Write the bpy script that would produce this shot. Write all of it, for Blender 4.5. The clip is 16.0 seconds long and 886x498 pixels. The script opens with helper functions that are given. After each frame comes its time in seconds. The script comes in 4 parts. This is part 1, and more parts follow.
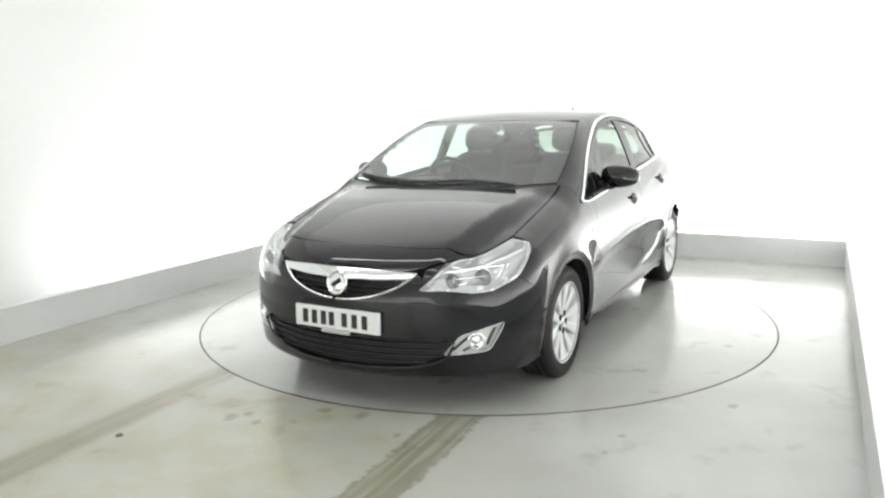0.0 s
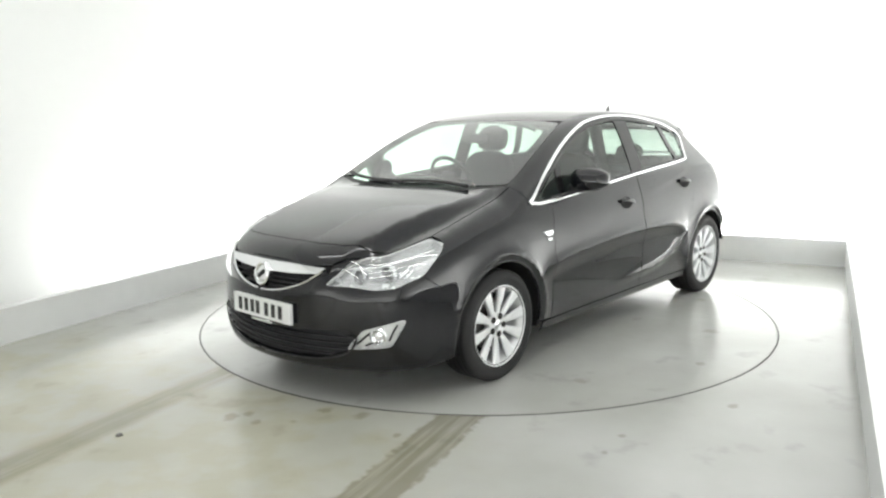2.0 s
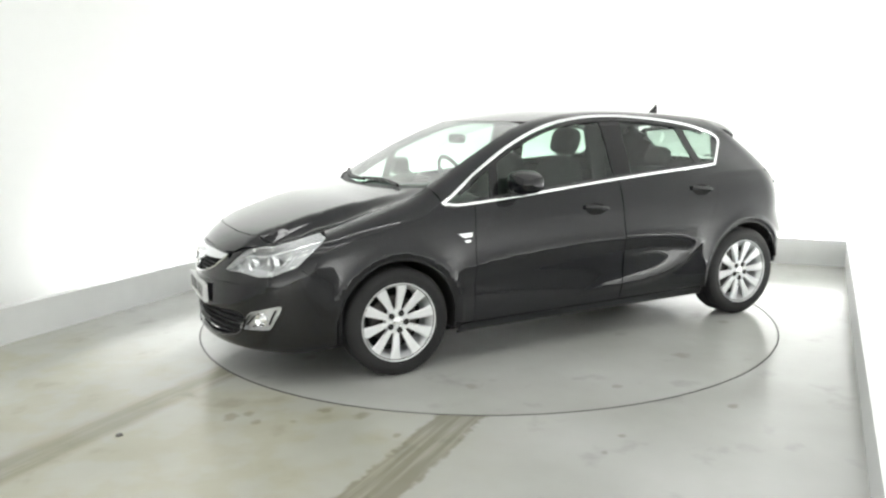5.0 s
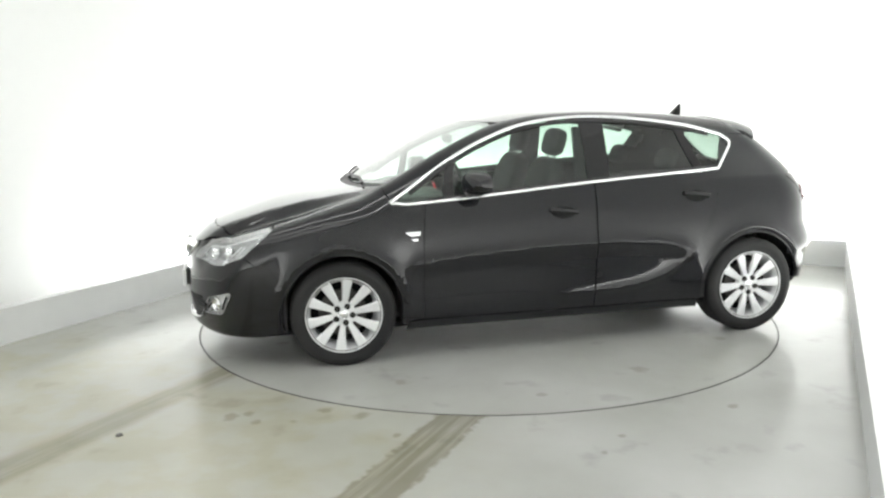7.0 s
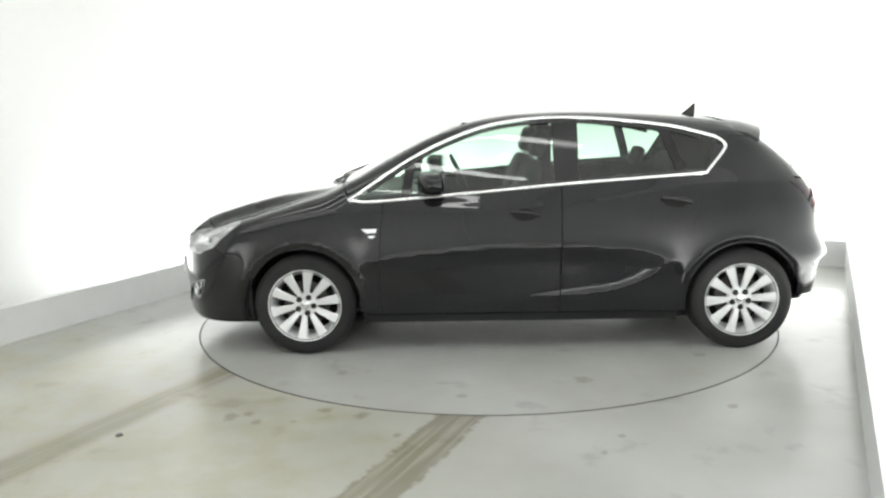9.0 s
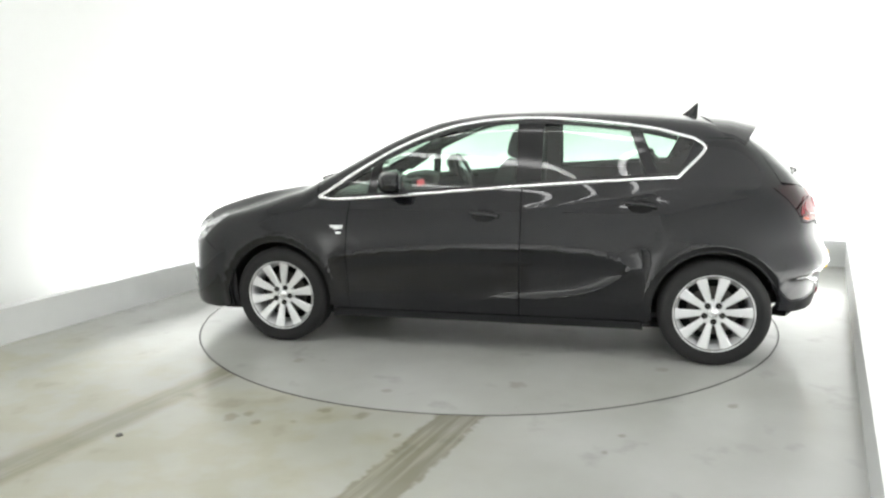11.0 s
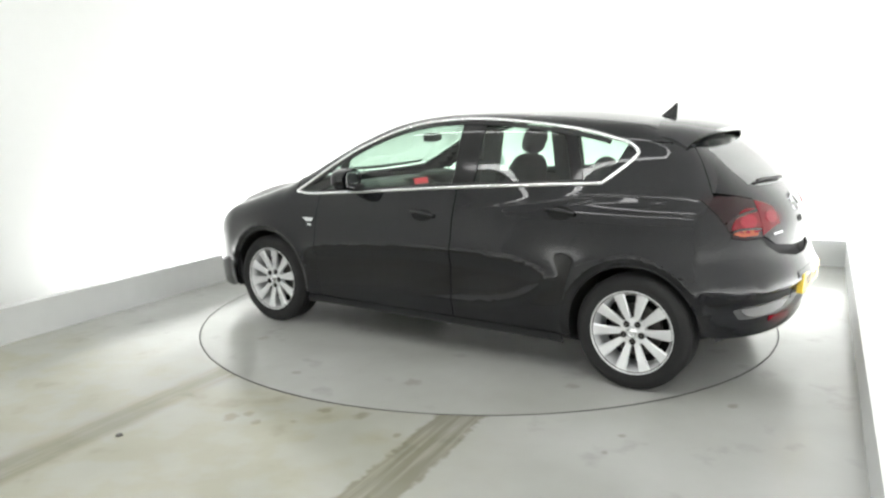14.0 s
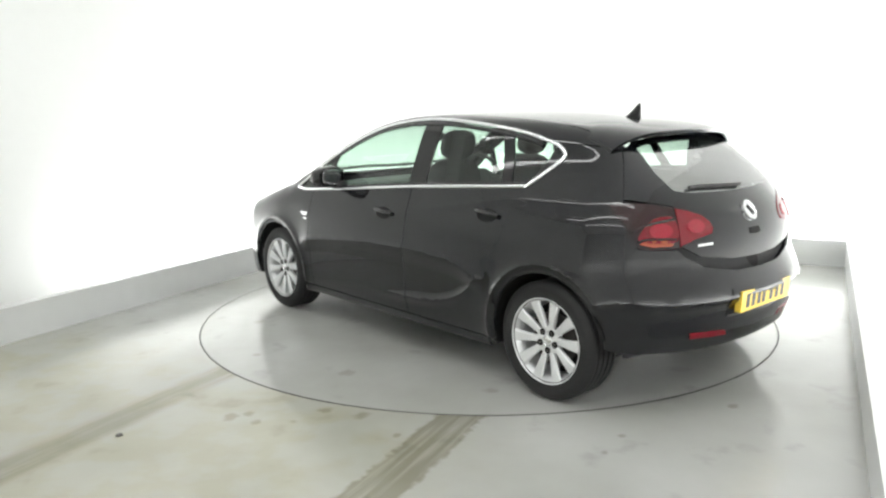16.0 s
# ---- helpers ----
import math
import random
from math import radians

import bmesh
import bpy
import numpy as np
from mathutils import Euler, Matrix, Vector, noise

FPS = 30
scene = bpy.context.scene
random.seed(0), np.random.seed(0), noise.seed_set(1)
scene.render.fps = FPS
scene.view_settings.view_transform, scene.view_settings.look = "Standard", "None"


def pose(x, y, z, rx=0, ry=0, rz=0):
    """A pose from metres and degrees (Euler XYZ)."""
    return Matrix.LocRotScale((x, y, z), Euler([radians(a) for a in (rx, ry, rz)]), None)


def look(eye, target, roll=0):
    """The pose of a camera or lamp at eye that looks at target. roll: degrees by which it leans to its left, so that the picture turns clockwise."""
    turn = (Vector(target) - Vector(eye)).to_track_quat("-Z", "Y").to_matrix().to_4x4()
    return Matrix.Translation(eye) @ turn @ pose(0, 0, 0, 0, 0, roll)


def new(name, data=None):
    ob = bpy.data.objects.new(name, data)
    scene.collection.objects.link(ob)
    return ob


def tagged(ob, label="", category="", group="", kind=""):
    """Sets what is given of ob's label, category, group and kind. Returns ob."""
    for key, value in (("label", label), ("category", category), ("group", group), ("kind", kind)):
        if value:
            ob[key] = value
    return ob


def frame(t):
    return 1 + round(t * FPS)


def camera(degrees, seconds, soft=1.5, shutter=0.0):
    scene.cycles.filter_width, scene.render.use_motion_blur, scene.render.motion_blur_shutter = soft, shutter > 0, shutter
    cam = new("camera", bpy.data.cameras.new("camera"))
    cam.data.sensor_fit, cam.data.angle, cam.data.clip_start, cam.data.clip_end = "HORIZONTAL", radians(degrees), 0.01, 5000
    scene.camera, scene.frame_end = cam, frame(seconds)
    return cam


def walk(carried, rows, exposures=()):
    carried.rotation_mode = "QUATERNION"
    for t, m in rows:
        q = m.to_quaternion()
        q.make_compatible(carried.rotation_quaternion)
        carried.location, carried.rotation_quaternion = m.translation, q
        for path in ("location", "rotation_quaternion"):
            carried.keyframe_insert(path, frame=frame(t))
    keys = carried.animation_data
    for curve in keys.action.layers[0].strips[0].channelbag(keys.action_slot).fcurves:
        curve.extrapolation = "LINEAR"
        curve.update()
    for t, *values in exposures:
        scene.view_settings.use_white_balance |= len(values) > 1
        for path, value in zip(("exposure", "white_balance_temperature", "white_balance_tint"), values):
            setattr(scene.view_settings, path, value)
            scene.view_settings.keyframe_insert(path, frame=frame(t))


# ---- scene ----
# ---- camera ----
cam = camera(60.96, 16.0, soft=2.4)
EYE = (0.0, -5.735, 1.516)
walk(cam, [(0.0, look(EYE, (-0.2633, -0.8216, 0.6258), -1.0)), (16.0, look(EYE, (-0.2633, -0.8216, 0.6258), -1.0))])

# ---- light: a white studio cove lit from troughs along its walls and from tubes on the ceiling ----
world = bpy.data.worlds.new("world")
world.use_nodes = True
world.node_tree.nodes["Background"].inputs[0].default_value = (0.9, 0.95, 1.0, 1)
world.node_tree.nodes["Background"].inputs[1].default_value = 0.05
scene.world = world
scene.view_settings.exposure = 0.06
ROOM = Matrix.Rotation(radians(-23.7), 4, "Z")   # the room's own axes: u along the back wall, w towards it
LEFT, RIGHT, BACK, FRONT, HIGH = -2.64, 2.56, 2.75, -6.6, 3.5
GAP = 0.55                                        # from the plinth to the wall behind it
PLINTH = 0.25


def area(name, m, sx, sy, watts, colour=(1, 1, 1)):
    lamp = bpy.data.lights.new(name, "AREA")
    lamp.shape, lamp.size, lamp.size_y, lamp.energy, lamp.color = "RECTANGLE", sx, sy, watts, colour
    ob = new(name, lamp)
    ob.matrix_world = ROOM @ m
    return ob


SOFT = (1.0, 1.0, 0.985)
for w in (-2.3, -3.5, -4.7):                     # tube lights across the ceiling
    area("ceiling_tube_light", pose(0.1, w, HIGH - 0.06), 4.6, 0.14, 17, SOFT)
LB = (LEFT + RIGHT) / 2
area("trough_light_back", pose(LB, BACK + 0.24, 0.06, 180 - 8), RIGHT - LEFT, 0.28, 160, SOFT)
area("trough_light_left", pose(LEFT - 0.24, (BACK - 1.0) / 2, 0.06, 180, -8), 0.28, BACK + 1.0, 75, SOFT)
area("trough_light_front", pose(LB, FRONT + 0.26, 0.06, 180 + 8), RIGHT - LEFT, 0.28, 58, SOFT)
area("trough_light_right", pose(RIGHT + 0.24, (BACK - 5.2) / 2, 0.06, 180, 8), 0.28, BACK + 5.2, 138, SOFT)

# ---- materials ----
def mat(name, base, rough=0.5, metal=0.0, **extra):
    m = bpy.data.materials.new(name)
    m.use_nodes = True
    p = m.node_tree.nodes["Principled BSDF"]
    p.inputs["Base Color"].default_value = (*base, 1)
    p.inputs["Roughness"].default_value = rough
    p.inputs["Metallic"].default_value = metal
    for key, value in extra.items():
        p.inputs[key.replace("_", " ")].default_value = value
    return m


def node(m, kind, **settings):
    n = m.node_tree.nodes.new(kind)
    for key, value in settings.items():
        if key in n.inputs:
            n.inputs[key].default_value = value
    return n


def grain(m, scale=30, low=0.9, high=1.1, bump=0.05, rough=0.1, big=1.5, space="Object"):
    """Two scales of uneven colour, gloss and relief on a material."""
    t, L = m.node_tree, m.node_tree.links
    p = t.nodes["Principled BSDF"]
    co = node(m, "ShaderNodeTexCoord")
    fine, wide = node(m, "ShaderNodeTexNoise", Scale=scale, Detail=6.0), node(m, "ShaderNodeTexNoise", Scale=big, Detail=4.0)
    for n in (fine, wide):
        L.new(co.outputs[space], n.inputs["Vector"])
    add = node(m, "ShaderNodeMath")
    add.operation = "ADD"
    L.new(fine.outputs["Fac"], add.inputs[0]), L.new(wide.outputs["Fac"], add.inputs[1])
    ramp = node(m, "ShaderNodeMapRange")
    for key, value in (("From Min", 0.6), ("From Max", 1.4), ("To Min", low), ("To Max", high)):
        ramp.inputs[key].default_value = value
    L.new(add.outputs[0], ramp.inputs["Value"])
    mix = node(m, "ShaderNodeVectorMath")
    mix.operation = "SCALE"
    mix.inputs[0].default_value = p.inputs["Base Color"].default_value[:3]
    L.new(ramp.outputs[0], mix.inputs["Scale"]), L.new(mix.outputs[0], p.inputs["Base Color"])
    r = node(m, "ShaderNodeMapRange")
    base = p.inputs["Roughness"].default_value
    r.inputs["From Min"].default_value, r.inputs["From Max"].default_value = 0.3, 0.7
    r.inputs["To Min"].default_value, r.inputs["To Max"].default_value = max(base - rough, 0.02), base + rough
    L.new(wide.outputs["Fac"], r.inputs["Value"]), L.new(r.outputs[0], p.inputs["Roughness"])
    if bump:
        b = node(m, "ShaderNodeBump", Strength=bump, Distance=0.002)
        L.new(fine.outputs["Fac"], b.inputs["Height"]), L.new(b.outputs[0], p.inputs["Normal"])
    return m


PAINT = mat("black_paint", (0.0030, 0.0033, 0.0052), 0.32, Coat_Weight=1.0, Coat_Roughness=0.02, Coat_IOR=1.5, Specular_IOR_Level=0.05)
# Near black: the shade of gaps and recesses as colour; also liners and underbody.
GAPS = mat("black_gap", (0.004, 0.004, 0.004), 0.9)
TRIM = grain(mat("dark_cloth_trim", (0.025, 0.025, 0.027), 0.85), 90, 0.8, 1.2, 0.2)
PLASTIC = grain(mat("black_plastic", (0.012, 0.012, 0.013), 0.45), 200, 0.85, 1.15, 0.1)
GLOSSBLACK = mat("gloss_black_trim", (0.006, 0.006, 0.007), 0.08)
CHROME = mat("chrome", (0.82, 0.83, 0.84), 0.10, 1.0)
ALLOY = grain(mat("silver_alloy", (0.74, 0.75, 0.76), 0.32, 0.4), 60, 0.95, 1.05, 0, 0.05)
RUBBER = grain(mat("tyre_rubber", (0.009, 0.009, 0.0095), 0.75), 120, 0.8, 1.2, 0.15)
IRON = mat("dark_iron", (0.10, 0.095, 0.09), 0.5, 0.8)
WALL = grain(mat("white_cove_paint", (0.84, 0.85, 0.84), 0.7), 12, 0.99, 1.01, 0.02, 0.05, 0.6)
GREY = grain(mat("grey_plinth_paint", (0.70, 0.71, 0.705), 0.45), 8, 0.97, 1.03, 0.05, 0.06, 2.0)


# ---- mesh helpers ----
def part(name, bm, material, parent=None, label=""):
    me = bpy.data.meshes.new(name)
    bm.normal_update()
    bm.to_mesh(me)
    bm.free()
    me.materials.append(material)
    ob = new(name, me)
    ob.parent = parent
    return tagged(ob, label)


def box(bm, lo, hi, m=Matrix.Identity(4), bevel=0.0):
    made = bmesh.ops.create_cube(bm, size=1)["verts"]
    c, s = [(a + b) / 2 for a, b in zip(lo, hi)], [b - a for a, b in zip(lo, hi)]
    bmesh.ops.transform(bm, matrix=m @ Matrix.Translation(c) @ Matrix.Diagonal((*s, 1)), verts=made)
    if bevel:
        edges = list({e for v in made for e in v.link_edges})
        bmesh.ops.bevel(bm, geom=edges, offset=bevel, segments=2, affect="EDGES", profile=0.6)
    return bm


def boxed(name, lo, hi, material, parent=None, label="", m=Matrix.Identity(4), bevel=0.0):
    return part(name, box(bmesh.new(), lo, hi, m, bevel), material, parent, label)


def smooth(ob, angle=35):
    for p in ob.data.polygons:
        p.use_smooth = True
    ob.data.set_sharp_from_angle(angle=radians(angle))
    return ob


# ---- the studio ----
TURN = 2.124   # the turntable's radius


SMUDGES = [(-1.29, -2.15, 0.06), (-1.22, -2.11, 0.045), (-0.83, -2.06, 0.05), (-0.63, -2.12, 0.055), (-1.14, -2.21, 0.04), (0.65, -2.35, 0.03), (0.54, -2.53, 0.03), (-0.96, -2.2, 0.04), (-0.42, -2.36, 0.03), (-1.65, -1.85, 0.07), (1.29, -1.99, 0.04)]
DISC_SMUDGES = [(1.55, 0.5, 0.06), (1.2, -0.95, 0.05), (-0.5, 1.62, 0.07), (-1.3, 1.2, 0.05), (0.9, 1.45, 0.06), (-1.62, -0.6, 0.06), (0.3, -1.7, 0.05), (0.2, 1.85, 0.04)]


def floor_material(name, tracks):
    m = mat(name, (0.50, 0.505, 0.475), 0.24, Specular_IOR_Level=0.36)
    t, L = m.node_tree, m.node_tree.links
    p = t.nodes["Principled BSDF"]
    co = node(m, "ShaderNodeTexCoord")
    wide, fine, spots = (node(m, "ShaderNodeTexNoise", Scale=s, Detail=d) for s, d in ((0.9, 6.0), (14.0, 6.0), (3.4, 7.0)))
    for n in (wide, fine, spots):
        L.new(co.outputs["Object"], n.inputs["Vector"])
    ramp = node(m, "ShaderNodeValToRGB")
    ramp.color_ramp.elements[0].position, ramp.color_ramp.elements[1].position = 0.3, 0.7
    ramp.color_ramp.elements[0].color, ramp.color_ramp.elements[1].color = (0.36, 0.365, 0.338, 1), (0.47, 0.475, 0.46, 1)
    L.new(wide.outputs["Fac"], ramp.inputs[0])
    dark = node(m, "ShaderNodeMapRange")
    for key, value in (("From Min", 0.60), ("From Max", 0.80), ("To Min", 1.0), ("To Max", 0.70)):
        dark.inputs[key].default_value = value
    L.new(spots.outputs["Fac"], dark.inputs["Value"])
    mix = node(m, "ShaderNodeVectorMath")
    mix.operation = "SCALE"
    L.new(ramp.outputs[0], mix.inputs[0]), L.new(dark.outputs[0], mix.inputs["Scale"])
    L.new(mix.outputs[0], p.inputs["Base Color"])
    # two worn tyre tracks that lead on to the turntable, and yellowed paint beside them
    turn = node(m, "ShaderNodeVectorRotate")
    turn.rotation_type = "Z_AXIS"
    turn.inputs["Angle"].default_value = radians(23.7)
    L.new(co.outputs["Object"], turn.inputs["Vector"])
    sep = node(m, "ShaderNodeSeparateXYZ")
    L.new(turn.outputs[0], sep.inputs[0])
    streak = node(m, "ShaderNodeTexNoise", Scale=1.0, Detail=7.0)
    long = node(m, "ShaderNodeMapping")
    long.inputs["Scale"].default_value = (26.0, 1.6, 1.0)
    L.new(turn.outputs[0], long.inputs["Vector"]), L.new(long.outputs[0], streak.inputs["Vector"])

    def calc(op, a, b=0.0, c=None):
        n = node(m, "ShaderNodeMath")
        n.operation = op
        for i, v in enumerate((a, b) if c is None else (a, b, c)):
            if isinstance(v, float):
                n.inputs[i].default_value = v
            else:
                L.new(v, n.inputs[i])
        return n.outputs[0]

    def ramped(v, a, b, c=0.0, d=1.0):
        n = node(m, "ShaderNodeMapRange")
        n.interpolation_type = "SMOOTHSTEP"
        for i, x in enumerate((a, b, c, d), 1):
            n.inputs[i].default_value = x
        L.new(v, n.inputs[0])
        return n.outputs[0]
    wobble = calc("MULTIPLY", calc("SUBTRACT", wide.outputs["Fac"], 0.5), 0.12)
    u = calc("ADD", sep.outputs[0], wobble)
    near = ramped(sep.outputs[1], -1.55, -1.85)
    edge = calc("ADD", calc("ABSOLUTE", calc("SUBTRACT", u, 0.745)), calc("MULTIPLY", calc("SUBTRACT", fine.outputs["Fac"], 0.5), 0.11))
    first = calc("MULTIPLY", ramped(edge, 0.140, 0.105), near)
    second = calc("MULTIPLY", ramped(calc("ABSOLUTE", calc("ADD", u, 0.84)), 0.16, 0.06), near)
    second = calc("MULTIPLY", second, 0.85)
    worn = calc("MULTIPLY", calc("MAXIMUM", first, second), ramped(streak.outputs["Fac"], 0.25, 0.62, 0.35, 1.0))
    tint = node(m, "ShaderNodeMix")
    tint.data_type, tint.blend_type = "RGBA", "MULTIPLY"
    # rubbed, blotchy old paint between the tracks
    yellow = calc("MULTIPLY", ramped(sep.outputs[1], -1.2, -2.6), ramped(sep.outputs[0], 1.5, 0.0))
    blotch = ramped(spots.outputs["Fac"], 0.40, 0.62, 0.55, 1.25)
    yellow = calc("MULTIPLY", yellow, blotch)
    L.new(yellow, tint.inputs[0])
    L.new(mix.outputs[0], tint.inputs[6])
    tint.inputs[7].default_value = (0.93, 0.90, 0.77, 1)
    # separate dark smudges on the bare floor: x, y, radius
    stain = None
    for x, y, rad in SMUDGES if tracks else DISC_SMUDGES:
        far = node(m, "ShaderNodeVectorMath")
        far.operation = "DISTANCE"
        far.inputs[1].default_value = (x, y, 0)
        L.new(co.outputs["Object"], far.inputs[0])
        one = ramped(calc("ADD", far.outputs["Value"], calc("MULTIPLY", calc("SUBTRACT", fine.outputs["Fac"], 0.5), rad * 2.2)), rad, rad * 0.25)
        stain = one if stain is None else calc("MAXIMUM", stain, one)
    worn = calc("MAXIMUM", worn, calc("MULTIPLY", stain, 0.62)) if tracks else calc("MULTIPLY", stain, 0.45)
    wear = node(m, "ShaderNodeMix")
    wear.data_type, wear.blend_type = "RGBA", "MULTIPLY"
    wear.inputs[7].default_value = (0.60, 0.575, 0.50, 1)
    L.new(worn, wear.inputs[0]), L.new(tint.outputs[2], wear.inputs[6])
    L.new(wear.outputs[2], p.inputs["Base Color"])
    r = node(m, "ShaderNodeMapRange")
    for key, value in (("From Min", 0.3), ("From Max", 0.7), ("To Min", 0.15), ("To Max", 0.25)):
        r.inputs[key].default_value = value
    L.new(fine.outputs["Fac"], r.inputs["Value"]), L.new(r.outputs[0], p.inputs["Roughness"])
    b = node(m, "ShaderNodeBump", Strength=0.02, Distance=0.002)
    L.new(fine.outputs["Fac"], b.inputs["Height"]), L.new(b.outputs[0], p.inputs["Normal"])
    return m


FLOOR = floor_material("grey_painted_concrete", True)
DISC = floor_material("grey_painted_disc", False)


def setting(name, bm, material, label, category):
    ob = part(name, bm, material)
    return tagged(ob, label, category, kind="structure")


def make_floor():
    """The floor with the round pit in which the turntable sits."""
    bm = bmesh.new()
    n = 160
    ring = [(TURN * math.cos(2 * math.pi * i / n), TURN * math.sin(2 * math.pi * i / n)) for i in range(n)]
    hole = [bm.verts.new((x, y, 0)) for x, y in ring]
    low = [bm.verts.new((x, y, -0.12)) for x, y in ring]
    lo, hi = Vector((LEFT - GAP - 0.1, FRONT)), Vector((RIGHT + GAP + 0.1, BACK + GAP + 0.1))
    outer = []
    for x, y in ring:
        a = ROOM.to_3x3().inverted() @ Vector((x, y, 0))
        k = min((hi.x if a.x > 0 else lo.x) / a.x if abs(a.x) > 1e-6 else 1e9, (hi.y if a.y > 0 else lo.y) / a.y if abs(a.y) > 1e-6 else 1e9)
        outer.append(bm.verts.new(ROOM @ (a * k)))
    for i in range(n):
        j = (i + 1) % n
        bm.faces.new((hole[i], outer[i], outer[j], hole[j]))
        bm.faces.new((low[i], hole[i], hole[j], low[j]))
    corners = [ROOM @ Vector((x, y, 0)) for x in (lo.x, hi.x) for y in (lo.y, hi.y)]
    for c in corners:
        near = sorted(range(n), key=lambda i: (outer[i].co - c).length)[:2]
        bm.faces.new((outer[near[0]], bm.verts.new(c), outer[near[1]]))
    bm.faces.new(low)
    bmesh.ops.recalc_face_normals(bm, faces=bm.faces)
    for f in bm.faces:
        if abs(f.normal.z) > 0.9 and f.normal.z < 0:
            f.normal_flip()
    ob = setting("floor", bm, FLOOR, "glossy grey painted concrete floor with tyre marks", "floor")
    # Pit sides and bottom near black: the ring gap's shade put into colour.
    ob.data.materials.append(GAPS)
    for f in ob.data.polygons:
        f.material_index = 1 if abs(f.normal.z) < 0.5 or f.center.z < -0.05 else 0
    return ob


make_floor()


def wall(name, lo, hi, material, label, category="wall"):
    ob = setting(name, box(bmesh.new(), lo, hi, ROOM), material, label, category)
    return ob


wall("plinth_back", (LEFT - 0.07, BACK, 0), (RIGHT + 0.07, BACK + 0.07, PLINTH), GREY, "low grey painted plinth along the back wall", "plinth")
wall("plinth_left", (LEFT - 0.07, -5.2, 0), (LEFT, BACK - 0.003, PLINTH), GREY, "low grey painted plinth along the white wall", "plinth")
wall("plinth_right", (RIGHT, -5.2, 0), (RIGHT + 0.07, BACK - 0.003, PLINTH), GREY, "low grey painted plinth ending in a corner", "plinth")


def make_cove():
    """White wall on three sides, with rounded corners."""
    bm = bmesh.new()
    plan = []
    rad, x0, x1, y1 = 1.3, LEFT - GAP, RIGHT + GAP, BACK + GAP
    plan.append((x0, FRONT))
    plan += [(x0 + rad - rad * math.cos(a), y1 - rad + rad * math.sin(a)) for a in np.linspace(0, math.pi / 2, 14)]
    plan += [(x1 - rad + rad * math.sin(a), y1 - rad + rad * math.cos(a)) for a in np.linspace(0, math.pi / 2, 14)]
    plan.append((x1, FRONT))
    for off in (0.0, 0.08):
        rows = []
        for z in (0.0, HIGH):
            rows.append([bm.verts.new(ROOM @ Vector((x + (off if x > 0 else -off), y + (off if y > 1 else 0), z))) for x, y in plan])
        for i in range(len(plan) - 1):
            bm.faces.new((rows[0][i], rows[0][i + 1], rows[1][i + 1], rows[1][i]))
    ob = setting("wall_cove", bm, WALL, "plain white curved studio wall lit from below", "wall")
    return smooth(ob, 40)


make_cove()
wall("wall_front", (LEFT - GAP - 0.2, FRONT - 0.1, 0), (RIGHT + GAP + 0.2, FRONT, HIGH), grain(mat("pale_wall_paint", (0.84, 0.85, 0.84), 0.8), 12, 0.98, 1.02, 0.02, 0.05, 0.6), "plain pale wall behind the camera")
wall("ceiling", (LEFT - GAP - 0.2, FRONT - 0.1, HIGH), (RIGHT + GAP + 0.2, BACK + GAP + 0.2, HIGH + 0.1), mat("pale_ceiling_paint", (0.74, 0.745, 0.74), 0.8), "plain pale grey ceiling", "ceiling")


def make_turntable():
    bm = bmesh.new()
    bmesh.ops.create_cone(bm, cap_ends=True, segments=200, radius1=TURN - 0.006, radius2=TURN - 0.006, depth=0.11)
    bmesh.ops.translate(bm, vec=(0, 0, -0.055), verts=bm.verts)
    rim = [e for e in bm.edges if all(v.co.z > -0.01 for v in e.verts)]
    bmesh.ops.bevel(bm, geom=rim, offset=0.004, segments=2, affect="EDGES")
    base = tagged(new("turntable"), "round grey turntable set flush in the floor", "turntable")
    part("disc", bm, DISC, base)
    bm = bmesh.new()
    n, r = 200, TURN - 0.006
    rings = [[bm.verts.new((q * math.cos(2 * math.pi * i / n), q * math.sin(2 * math.pi * i / n), z)) for i in range(n)] for q, z in ((r + 0.0015, -0.05), (r + 0.0015, 0.0015), (r - 0.004, 0.0018), (r - 0.005, -0.001))]
    for a, b in zip(rings, rings[1:]):
        for i in range(n):
            bm.faces.new((a[i], a[(i + 1) % n], b[(i + 1) % n], b[i]))
    # Darkened along with the pit sides: shade of the ring gap in its colour.
    part("edge_band", bm, mat("dark_steel_edge", (0.09, 0.09, 0.085), 0.5, 0.4), base, "thin dark steel edge")
    return base


turntable = make_turntable()


def floor_plug():
    """A small dark plug sunk in the floor."""
    bm = bmesh.new()
    bmesh.ops.create_cone(bm, cap_ends=True, segments=20, radius1=0.018, radius2=0.014, depth=0.008)
    bmesh.ops.translate(bm, vec=(-1.771, -2.381, 0.004), verts=bm.verts)
    return tagged(part("floor_plug", bm, IRON), "small dark metal plug in the grey floor", "floor plug")


floor_plug()

# ---- the car's outer form: an implicit solid, x forward, y to its left, z up ----
def curve1(xs, ys):
    """A smooth function through the given knots."""
    xs, ys = np.array(xs, float), np.array(ys, float)
    m = np.gradient(ys, xs)

    def f(x):
        x = np.clip(x, xs[0], xs[-1])
        i = np.clip(np.searchsorted(xs, x) - 1, 0, len(xs) - 2)
        h = xs[i + 1] - xs[i]
        t = (x - xs[i]) / h
        return ((2 * t**3 - 3 * t**2 + 1) * ys[i] + (t**3 - 2 * t**2 + t) * h * m[i]
                + (3 * t**2 - 2 * t**3) * ys[i + 1] + (t**3 - t**2) * h * m[i + 1])
    return f


